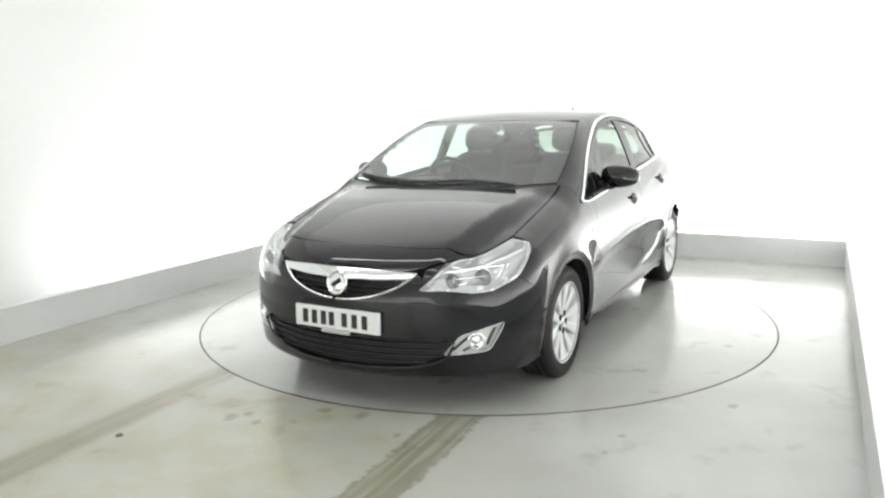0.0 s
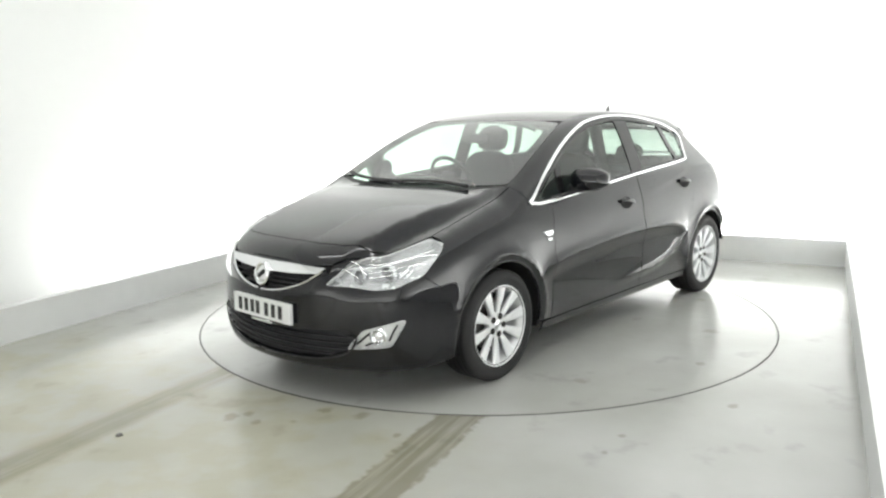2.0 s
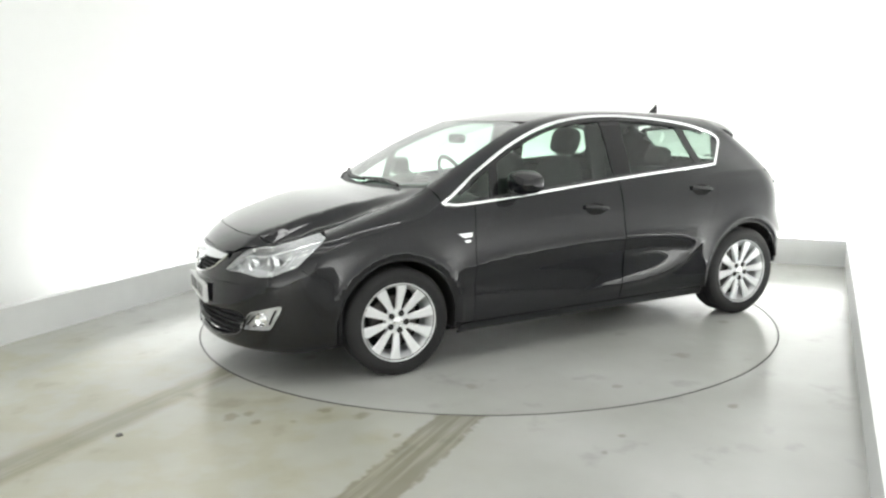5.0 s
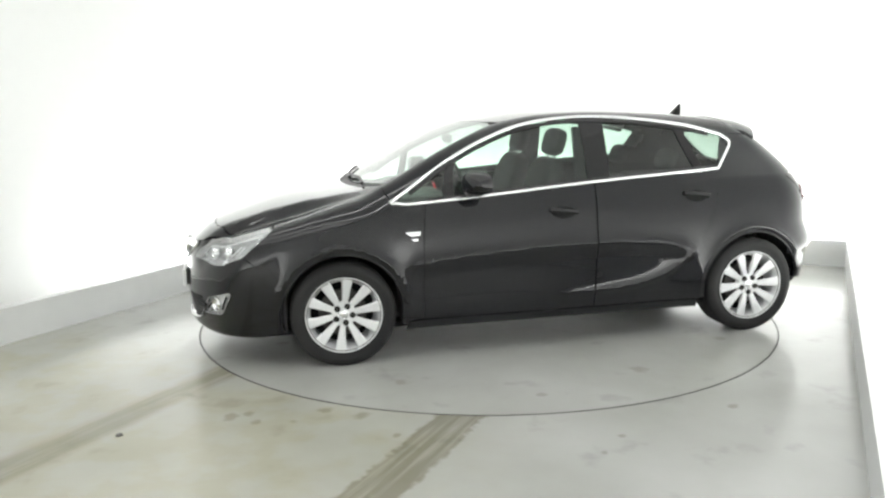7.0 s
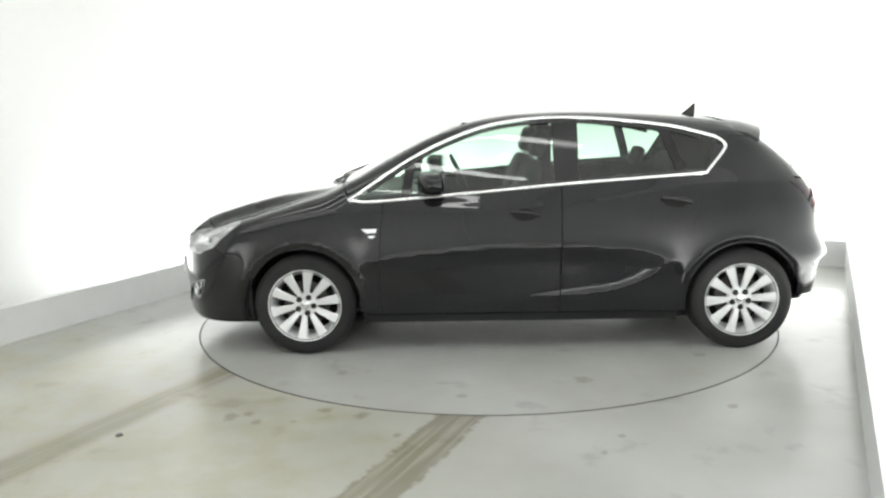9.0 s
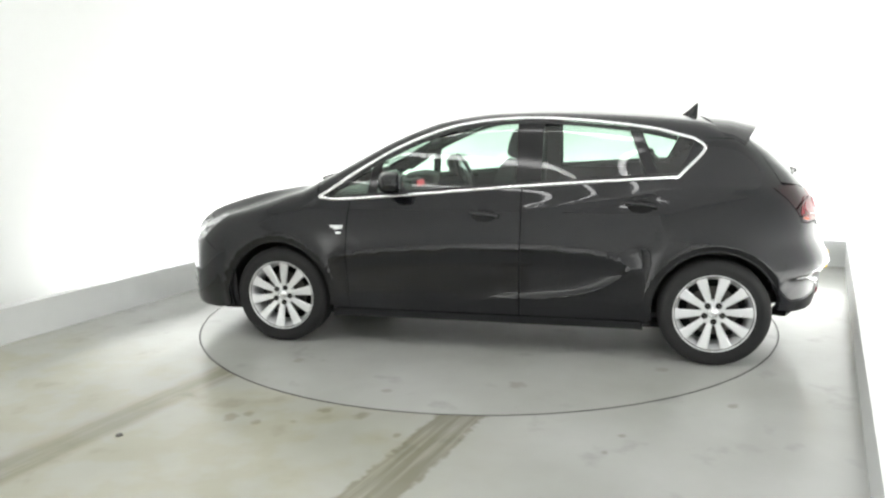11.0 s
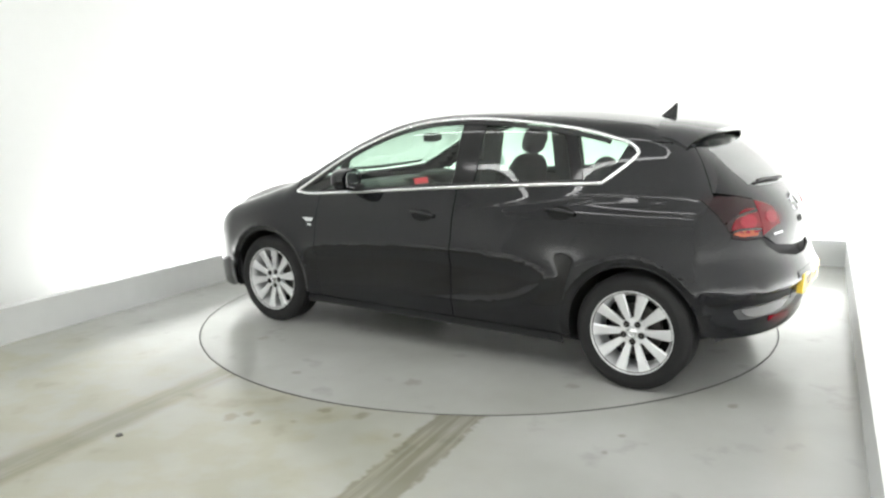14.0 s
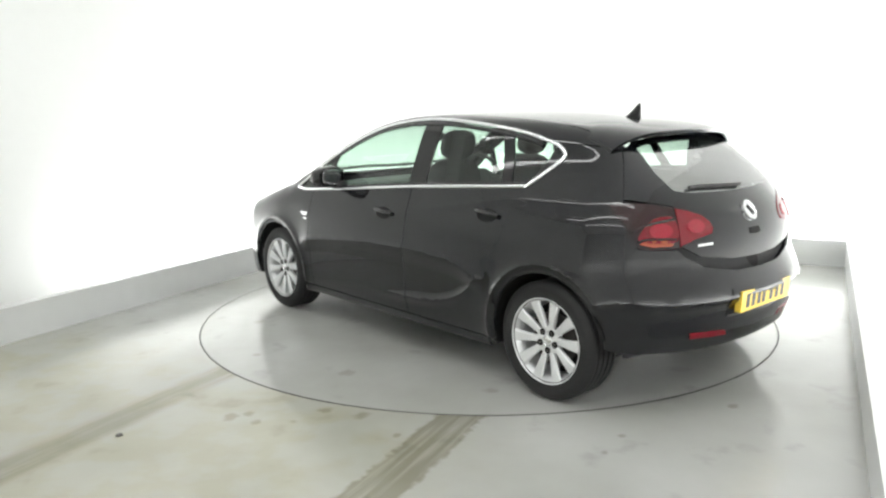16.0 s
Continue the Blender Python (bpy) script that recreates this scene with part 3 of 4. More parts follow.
def front_end():
    grille = both([(0.0, 0.735), (0.2, 0.735), (0.385, 0.728), (0.33, 0.69), (0.278, 0.655), (0.178, 0.618), (0.09, 0.598), (0.0, 0.592)])
    low = both([(0.0, 0.405), (0.25, 0.41), (0.50, 0.425), (0.545, 0.40), (0.50, 0.31), (0.38, 0.268), (0.2, 0.253), (0.0, 0.25)])
    fog = [(0.505, 0.330), (0.520, 0.352), (0.560, 0.405), (0.580, 0.425), (0.605, 0.434), (0.66, 0.451), (0.735, 0.474), (0.765, 0.480), (0.768, 0.466), (0.745, 0.420), (0.715, 0.365), (0.70, 0.348), (0.67, 0.340), (0.60, 0.333), (0.54, 0.328)]
    half = [(0.0, 0.752), (0.2, 0.751), (0.37, 0.741), (0.412, 0.705), (0.398, 0.652), (0.524, 0.649), (0.636, 0.635), (0.722, 0.643), (0.785, 0.672)]
    half += turned("front", BUMPERSIDE) + turned("front", [(1.745, 0.36), (1.742, 0.24)]) + [(0.93, 0.212), (0.6, 0.206), (0.3, 0.203), (0.0, 0.203)]
    mirror_fog = [(-p, q) for p, q in fog[::-1]]
    body = panel("front_bumper", "front", both(half), PAINT, car, holes=(grille, low, fog, mirror_fog), lip=0.03, grid=0.05)[0]
    panel("grille_backing", "front", grille, GAPS, body, lift=-0.045, lip=0.002, grid=0.06)
    panel("air_intake_backing", "front", low, GAPS, body, lift=-0.05, lip=0.002, grid=0.06)
    # chrome grille surround: a deep bar above, a slim bow below
    bar = both([(0.0, 0.738), (0.2, 0.738), (0.392, 0.731), (0.345, 0.703), (0.2, 0.694), (0.0, 0.690)])
    panel("grille_bar", "front", bar, CHROME, body, lift=0.010, lip=0.03, label="broad chrome grille bar")
    bow = bend([(0.388, 0.726), (0.33, 0.688), (0.278, 0.654), (0.178, 0.617), (0.09, 0.597), (0.0, 0.591)], 4)
    strip("grille_bow", "front", both(bow[::-1]), CHROME, body, 0.013, 0.018, label="slim chrome bow")
    boxed("plate_clip", (2.30, -0.10, 0.405), (2.342, 0.08, 0.425), FOGTRAY, body, bevel=0.004)
    for i, z in enumerate((0.668, 0.645, 0.622)):
        w = (0.285, 0.235, 0.165)[i]
        strip("grille_slat", "front", [(p, z) for p in np.linspace(-w, w, 17)], PLASTIC, body, 0.010, 0.03, lift=-0.018)
    for i, z in enumerate((0.285, 0.318, 0.351, 0.384)):
        w = (0.42, 0.49, 0.51, 0.53)[i]
        strip("intake_slat", "front", [(p, z) for p in np.linspace(-w, w, 21)], PLASTIC, body, 0.010, 0.03, lift=-0.022)
    strip("intake_lip", "front", both(bend([(0.0, 0.246), (0.2, 0.249), (0.38, 0.263), (0.505, 0.305), (0.55, 0.39)], 4)), GLOSSBLACK, body, 0.014, 0.016)
    # round emblem
    m = Matrix.Translation((2.315, 0, 0.672)) @ Matrix.Rotation(radians(78), 4, "Y")
    bm = lathe(bmesh.new(), [(0.0, 0.012), (0.035, 0.011), (0.048, 0.006), (0.050, 0.012), (0.058, 0.016), (0.064, 0.010), (0.065, -0.02), (0.0, -0.02)], 40, m)
    emblem = smooth(part("emblem", bm, CHROME, body, "round chrome emblem"), 40)
    part("emblem_bar", box(bmesh.new(), (-0.012, -0.030, 0.008), (0.012, 0.030, 0.0165), m @ Matrix.Rotation(radians(35), 4, "Z"), 0.003), GLOSSBLACK, emblem)
    # front plate with bars for its characters
    m = Matrix.Translation((2.340, 0, 0.484)) @ Matrix.Rotation(radians(-1), 4, "Y")
    plate = part("number_plate", box(bmesh.new(), (-0.018, -0.26, -0.0555), (0.004, 0.26, 0.0555), m, 0.003), WHITEPLATE, body, "white front plate with dark bars")
    for y in (-0.195, -0.137, -0.079, -0.028, 0.052, 0.114, 0.176):
        part("plate_bar", box(bmesh.new(), (0.0035, y - 0.017, -0.036), (0.0055, y + 0.017, 0.036), m), INK, plate)
    # headlamps
    on, _ = land("top", [(2.19, 0.447), (2.12, 0.522), (2.05, 0.580), (1.976, 0.637), (1.91, 0.670), (1.85, 0.697), (1.79, 0.715), (1.752, 0.728)])
    edge = [(math.atan2(y, x - 1.2), z - 0.003) for x, y, z in on]
    outer = [(p - 0.005, z) for p, z in turned("front", bend(LAMPSIDE, 3))]
    upper = bend(edge, 2)
    panel("lamp_corner", "front", [(0.4015, 0.660), (0.412, 0.702)] + upper[:3], PAINT, body, sides=TWO)
    lamp = [(0.402, 0.657)] + upper[2:] + outer[1:]
    lamp += bend([outer[-1], (0.79, 0.680), (0.722, 0.648), (0.636, 0.640), (0.524, 0.654), (0.402, 0.657)], 3)[1:-1]
    covers = panel("headlamp", "front", lamp, LENS, car, lip=0.004, sides=TWO, label="clear headlamp with chrome inside")
    for cover, s in zip(covers, TWO):
        panel("housing", "front", lamp, LAMP, cover, lift=-0.055, lip=-0.05, grid=0.03, sides=(s,))
        rim = bend(lamp[::2], 2, True)
        strip("lamp_rim", "front", rim, LAMP, cover, 0.012, 0.010, lift=-0.006, closed=True, sides=(s,))
        for p, z, r in ((0.555, 0.706, 0.040), (0.69, 0.724, 0.046)):
            (c,), (n,) = land("front", [(p, z)])
            c = c - n * 0.035
            way = (Vector((0.9, n[1] * 0.4, 0.05))).normalized().to_track_quat("Z", "Y").to_matrix().to_4x4()
            k = Matrix.Diagonal((1, s, 1, 1)) @ Matrix.Translation(c) @ way
            ring = smooth(part("reflector_ring", lathe(bmesh.new(), [(r * 0.70, -0.02), (r * 0.8, 0.004), (r * 0.92, 0.012), (r, 0.006), (r * 1.02, -0.02)], 32, k), CHROME, cover), 40)
            smooth(part("bulb_lens", lathe(bmesh.new(), [(r * 0.72, -0.012), (r * 0.62, -0.002), (r * 0.4, 0.006), (r * 0.15, 0.009), (0.001, 0.0095)], 28, k), GREYLENS, cover), 60)
        panel("lamp_shroud", "front", [(0.60, 0.690), (0.64, 0.735), (0.70, 0.762), (0.735, 0.752), (0.72, 0.705), (0.67, 0.680)], GREYLENS, cover, lift=-0.045, lip=0.006, grid=0.03, sides=(s,))
        for p in (0.775, 0.805):
            strip("lamp_rib", "front", bend([(p - 0.03, 0.700), (p, 0.735), (p + 0.02, 0.775)], 3), CHROME, cover, 0.012, 0.014, lift=-0.035, sides=(s,))
        strip("lamp_brow", "front", [(p, z - 0.03) for p, z in bend(edge, 2)][1:], CHROME, cover, 0.016, 0.012, lift=-0.022, sides=(s,))
    # fog lamps
    for s in TWO:
        tray = panel("fog_lamp", "front", fog, FOGTRAY, body, lift=-0.02, lip=-0.018, grid=0.03, sides=(s,), label="fog lamp in a bright surround")[0]
        strip("fog_bezel", "front", bend(fog, 3, True), LAMP, tray, 0.006, 0.008, lift=-0.002, closed=True, sides=(s,))
        (c,), (n,) = land("front", [(0.645, 0.395)])
        k = Matrix.Diagonal((1, s, 1, 1)) @ Matrix.Translation(c - n * 0.012) @ Vector(n).to_track_quat("Z", "Y").to_matrix().to_4x4()
        smooth(part("fog_glass", lathe(bmesh.new(), [(0.043, -0.02), (0.044, 0.006), (0.038, 0.011), (0.034, 0.003), (0.022, -0.004), (0.012, 0.004), (0.001, 0.006)], 32, k), CHROME, tray), 40)
        for line in ([(0.545, 0.350), (0.60, 0.405), (0.64, 0.432)], [(0.585, 0.345), (0.63, 0.365), (0.66, 0.36)], [(0.695, 0.372), (0.715, 0.42), (0.735, 0.455)]):
            strip("fog_rib", "front", bend(line, 3), GLOSSBLACK, tray, 0.011, 0.012, lift=-0.012, sides=(s,))


front_end()


def rear_end():
    glass = both([(0.0, 1.352), (0.30, 1.350), (0.55, 1.338), (0.615, 1.322), (0.565, 1.20), (0.49, 1.112), (0.40, 1.098), (0.2, 1.092), (0.0, 1.090)])
    half = [(0.0, 1.372), (0.35, 1.370), (0.62, 1.355)] + [(p - 0.003, z) for p, z in turned("rear", [(-1.605, 1.312), (-1.655, 1.25), (-1.72, 1.15), (-1.755, 1.085)])] + [(0.647, 1.068), (0.53, 1.045)]
    half += [(0.53, 0.862), (0.50, 0.845), (0.42, 0.800), (0.2, 0.766), (0.0, 0.757)]
    lampin = [(0.53 - 0.004, 0.858), (0.45, 0.885), (0.345, 0.905), (0.33, 0.93), (0.345, 0.962), (0.383, 0.992), (0.46, 1.02), (0.526, 1.034)]
    gate = panel("tailgate", "rear", both(half), PAINT, car, holes=(glass,), grid=0.05)[0]
    panel("rear_window", "rear", glass, REARGLASS, gate, lip=0.005, label="tinted rear window with a wiper")
    lampout = [(0.534, 1.038), (0.647, 1.062), (0.75, 1.066)] + turned("rear", TAILSIDE) + [(0.72, 0.862), (0.663, 0.850), (0.534, 0.852)]
    lamps = panel("tail_lamp", "rear", lampout, DEEPRED, car, lift=0.003, sides=TWO, label="large red tail lamp with an orange band")
    for lamp, s in zip(lamps, TWO):
        panel("orange_band", "rear", [(0.56, 0.872), (0.60, 0.892), (0.68, 0.894), (0.715, 0.880), (0.66, 0.862), (0.57, 0.862)], ORANGE, lamp, lift=0.006, sides=(s,))
        panel("red_band", "rear", bend([(0.540, 0.885), (0.540, 0.985), (0.59, 1.000), (0.65, 0.988), (0.70, 0.940), (0.715, 0.895), (0.64, 0.880)], 3, True), RED, lamp, lift=0.006, sides=(s,))
    panel("tailgate_lamp", "rear", lampin, RED, gate, lift=0.004, sides=TWO, label="red lamp on the tailgate")
    def bowl(p, z, rp, rz):
        return [(p + rp * math.cos(v), z + rz * math.sin(v)) for v in np.arange(18) * math.pi / 9]
    for lamp, s in zip(lamps, TWO):
        panel("lamp_bowl", "rear", bowl(0.615, 0.935, 0.055, 0.035), BRIGHTRED, lamp, lift=0.009, lip=0.006, grid=0.03, sides=(s,))
    panel("tailgate_lamp_bowl", "rear", bowl(0.435, 0.945, 0.050, 0.032), BRIGHTRED, gate, lift=0.009, lip=0.006, grid=0.03, sides=TWO)
    for lamp, s in zip(lamps, TWO):
        strip("lamp_divider", "rear", bend([(0.545, 0.985), (0.60, 0.978), (0.68, 0.965), (0.74, 0.935)], 4), DEEPRED, lamp, 0.012, 0.008, lift=0.010, sides=(s,))
        strip("lamp_divider", "rear", bend([(0.548, 0.892), (0.60, 0.897), (0.68, 0.899), (0.72, 0.89)], 4), DEEPRED, lamp, 0.010, 0.008, lift=0.010, sides=(s,))
    # bumper
    half = [(0.0, 0.700), (0.2, 0.706), (0.40, 0.745), (0.50, 0.800), (0.54, 0.842), (0.663, 0.845), (0.72, 0.857)]
    half += turned("rear", REARSPLIT) + turned("rear", [(-1.762, 0.40), (-1.762, 0.352)]) + [(0.78, 0.338), (0.5, 0.326), (0.25, 0.32), (0.0, 0.318)]
    # Near-black sheet in the slot: the shade under the tailgate as colour.
    panel("tailgate_slot_shade", "rear", both([(0.0, 0.775), (0.25, 0.785), (0.47, 0.83), (0.50, 0.79), (0.40, 0.735), (0.2, 0.695), (0.0, 0.69)]), GAPS, car, lift=-0.03, lip=0.002)
    bumper = panel("rear_bumper", "rear", both(half), PAINT, car, lip=0.03, grid=0.05)[0]
    panel("reflector", "rear", [(0.25, 0.378), (0.27, 0.408), (0.48, 0.425), (0.475, 0.393)], RED, bumper, lift=0.004, sides=TWO, label="slim red reflector")
    panel("plate_recess", "rear", both([(0.0, 0.632), (0.265, 0.628), (0.275, 0.60), (0.265, 0.475), (0.0, 0.470)]), GLOSSBLACK, bumper, lift=0.003)
    m = Matrix.Translation((-2.148, 0, 0.552)) @ Matrix.Rotation(radians(-4), 4, "Y")
    plate = part("number_plate", box(bmesh.new(), (-0.004, -0.26, -0.0555), (0.03, 0.26, 0.0555), m, 0.003), YELLOWPLATE, bumper, "yellow rear plate with dark bars")
    for y in (-0.195, -0.137, -0.079, -0.028, 0.052, 0.114, 0.176):
        part("plate_bar", box(bmesh.new(), (-0.0055, -y - 0.017, -0.036), (-0.0035, -y + 0.017, 0.036), m), INK, plate)
    # badge, release and lettering strip
    (c,), (n,) = land("rear", [(0.0, 0.985)])
    k = Matrix.Translation(c) @ Vector(n).to_track_quat("Z", "Y").to_matrix().to_4x4()
    emblem = smooth(part("emblem", lathe(bmesh.new(), [(0.0, 0.010), (0.035, 0.009), (0.042, 0.006), (0.046, 0.013), (0.055, 0.011), (0.057, -0.01)], 40, k), CHROME, gate, "round chrome emblem"), 40)
    part("emblem_bar", box(bmesh.new(), (-0.012, -0.03, 0.006), (0.012, 0.03, 0.0145), k @ Matrix.Rotation(radians(35), 4, "Z"), 0.003), GLOSSBLACK, emblem)
    panel("release", "rear", both([(0.0, 0.905), (0.045, 0.902), (0.05, 0.872), (0.0, 0.868)]), GAPS, gate, lift=0.003)
    panel("badge_strip", "rear", [(0.345, 0.862), (0.435, 0.860), (0.435, 0.849), (0.345, 0.851)], CHROME, gate, lift=0.004, lip=0.004)
    # wiper on the rear window
    strip("rear_wiper", "rear", bend([(-0.05, 1.105), (0.12, 1.112), (0.30, 1.118), (0.40, 1.116)], 4), PLASTIC, gate, 0.018, 0.02, lift=0.014)
    # roof spoiler
    bm = bmesh.new()
    rows = []
    for y in np.linspace(-0.59, 0.59, 29):
        a = abs(y) / 0.59
        xt, zt = -1.695 + 0.11 * a**2.6, 1.412 - 0.022 * a**2 - 0.072 * a**6
        x0 = -1.36 - 0.06 * a**4
        ref = top_line([(x0, y * 0.86)])[0][1]
        z0 = ref + 0.004 - 0.045 * a**8
        mid = (x0 + xt) / 2
        rows.append([bm.verts.new(v) for v in ((x0, y, z0), (mid, y, (z0 + zt) / 2 + 0.010), (xt + 0.02, y, zt + 0.003), (xt, y, zt - 0.006), (xt + 0.012, y, zt - 0.026), (mid, y, zt - 0.022), (x0 - 0.08, y, z0 - 0.06))])
    for a, b in zip(rows, rows[1:]):
        for j in range(7):
            bm.faces.new((a[j], a[(j + 1) % 7], b[(j + 1) % 7], b[j]))
    bm.faces.new(rows[0]), bm.faces.new(rows[-1][::-1])
    bmesh.ops.recalc_face_normals(bm, faces=bm.faces)
    smooth(part("roof_spoiler", bm, PAINT, gate, "black roof spoiler over the rear window"), 40)


rear_end()


def side_trim():
    """Window openings, chrome surround, handles, mirrors and marks, on both sides."""
    def pane(name, cuts, parents, material=GLASS, lift=-0.006, label=""):
        for s, parent in zip(TWO, parents):
            panel(name, "side", OPENING, material, parent, lift=lift, lip=0.004 if material is GLASS else 0.012, cuts=cuts, sides=(s,), label=label)
    both_cars = (car, car)
    pane("quarter_light", [((0.735, 1.0), (-1.0, -0.16))], FRONT_DOORS)
    pane("mirror_pillar", [((0.735, 1.0), (1.0, 0.16)), ((0.675, 1.0), (-1.0, -0.16))], FRONT_DOORS, GLOSSBLACK, 0.0)
    pane("front_window", [((0.675, 1.0), (1.0, 0.16)), ((-0.228, 1.0), (-1.0, 0.02))], FRONT_DOORS)
    pane("door_pillar", [((-0.228, 1.0), (1.0, -0.02)), ((-0.375, 1.0), (-1.0, -0.02))], both_cars, GLOSSBLACK, 0.0)
    pane("rear_window", [((-0.375, 1.0), (1.0, 0.02)), ((-1.005, 1.115), (-1.0, 0.38))], REAR_DOORS)
    pane("window_divider", [((-1.005, 1.115), (1.0, -0.38)), ((-1.075, 1.115), (-1.0, 0.38))], REAR_DOORS, GLOSSBLACK, 0.0)
    pane("rear_quarter_light", [((-1.075, 1.115), (1.0, -0.38))], both_cars)
    ring = UNDER[::-1] + [(1.05, 0.982), (1.062, 0.990)] + OVER[1:] + HIND[1:-1]
    strip("window_chrome", "side", ring, CHROME, car, 0.021, 0.016, lift=0.004, closed=True, label="bright chrome strip round the side windows", sides=TWO)
    inner = [(x, z) for x, z in OVER if -1.2 < x < 0.95]
    strip("window_seal", "side", raised(inner, -0.024), GLOSSBLACK, car, 0.030, 0.010, lift=0.001, sides=TWO)
    strip("waist_seal", "side", raised([p for p in UNDER if p[0] < 0.9], 0.016), PLASTIC, car, 0.018, 0.012, lift=0.002, sides=TWO)
    # wheel arch edges
    for hub, lo, hi in ((HUB_F, -14, 189), (HUB_R, -9, 171)):
        strip("wheel_arch_edge", "side", arc(hub, ARCH + 0.006, lo, hi, 40), PAINT, car, 0.012, 0.012, lift=-0.004, sides=TWO)
    # handles
    for doors, x, z in ((FRONT_DOORS, -0.035, 0.888), (REAR_DOORS, -0.972, 0.955)):
        for s, door in zip(TWO, doors):
            # Flat near-black oval on the door skin: shade of the hand recess painted in.
            cup = [(x + 0.078 * math.cos(v), z - 0.002 + 0.038 * math.sin(v)) for v in np.arange(20) * math.pi / 10]
            handle = panel("handle_cup_shade", "side", cup, GAPS, door, lift=0.002, lip=0.004, sides=(s,))[0]
            line = [(x + u, z + 0.006 + 0.012 * u / 0.11) for u in np.linspace(-0.095, 0.09, 15)]
            pts, nor = land("side", line)
            lift = 0.024 * np.sin(np.linspace(0.15, math.pi - 0.15, 15)) ** 0.5
            k = np.array([1, s, 1])
            smooth(part("handle_grip", sweep(bmesh.new(), (pts + nor * lift[:, None]) * k, nor * k, 0.027, 0.018), PAINT, handle), 50)
    # side repeater
    for s in TWO:
        panel("side_repeater", "side", [(0.985, 0.812), (0.885, 0.814), (0.892, 0.790), (0.945, 0.786)], CHROME, car, lift=0.006, lip=0.006, sides=(s,), label="bright side repeater")
        panel("badge_mark", "side", [(0.945, 0.770), (0.90, 0.771), (0.903, 0.758), (0.93, 0.757)], CHROME, car, lift=0.003, lip=0.003, sides=(s,))
    # mirrors
    for s, door in zip(TWO, FRONT_DOORS):
        k = Matrix.Diagonal((1, s, 1, 1))
        m = k @ Matrix.Translation((0.535, 0.962, 1.095)) @ Matrix.Rotation(radians(10), 4, "Z")
        bm = ball(bmesh.new(), (0, 0, 0), (0.088, 0.122, 0.074), 2.9, m)
        for v in bm.verts:
            q = m.inverted() @ v.co
            q.x = min(max(q.x, -0.055), 1) * (1 - 0.25 * max(q.y, 0) / 0.12)
            q.z *= 1 - 0.18 * max(q.y, 0) / 0.12
            v.co = m @ q
        bmesh.ops.recalc_face_normals(bm, faces=bm.faces)
        house = smooth(part("door_mirror", bm, PAINT, door, "black door mirror"), 40)
        bm = ball(bmesh.new(), (-0.0565, 0.002, 0.0), (0.004, 0.085, 0.054), 3.5, m)
        smooth(part("mirror_glass", bm, mat("mirror", (0.45, 0.46, 0.48), 0.03, 1.0) if s > 0 else bpy.data.materials["mirror"], house))
        bm = ball(bmesh.new(), (0.535, 0.872, 1.035), (0.06, 0.06, 0.030), 3.0, k)
        bmesh.ops.recalc_face_normals(bm, faces=bm.faces)
        smooth(part("mirror_foot", bm, PLASTIC, house))
    # aerial
    bm = bmesh.new()
    rows = []
    for t in np.linspace(0, 1, 7):
        z, xa, xb, w = 1.462 + 0.09 * t, -1.215 - 0.115 * t**0.8, -1.340 - 0.004 * t, 0.022 * (1 - t) ** 0.7 + 0.002
        rows.append([bm.verts.new(v) for v in ((xa, 0, z), ((xa + xb) / 2, w, z), (xb, w * 0.6, z), (xb, -w * 0.6, z), ((xa + xb) / 2, -w, z))])
    for a, b in zip(rows, rows[1:]):
        for j in range(5):
            bm.faces.new((a[j], a[(j + 1) % 5], b[(j + 1) % 5], b[j]))
    bm.faces.new(rows[-1])
    bmesh.ops.recalc_face_normals(bm, faces=bm.faces)
    smooth(part("aerial", bm, GLOSSBLACK, car, "black shark-fin aerial on the roof"), 50)
    # windscreen wipers
    for line in ([(1.175, 0.50), (1.16, 0.2), (1.195, -0.15), (1.20, -0.3)], [(1.20, -0.02), (1.175, -0.30), (1.135, -0.50), (1.075, -0.66)]):
        strip("windscreen_wiper", "top", bend(line, 5), PLASTIC, car, 0.022, 0.022, lift=0.014)


side_trim()


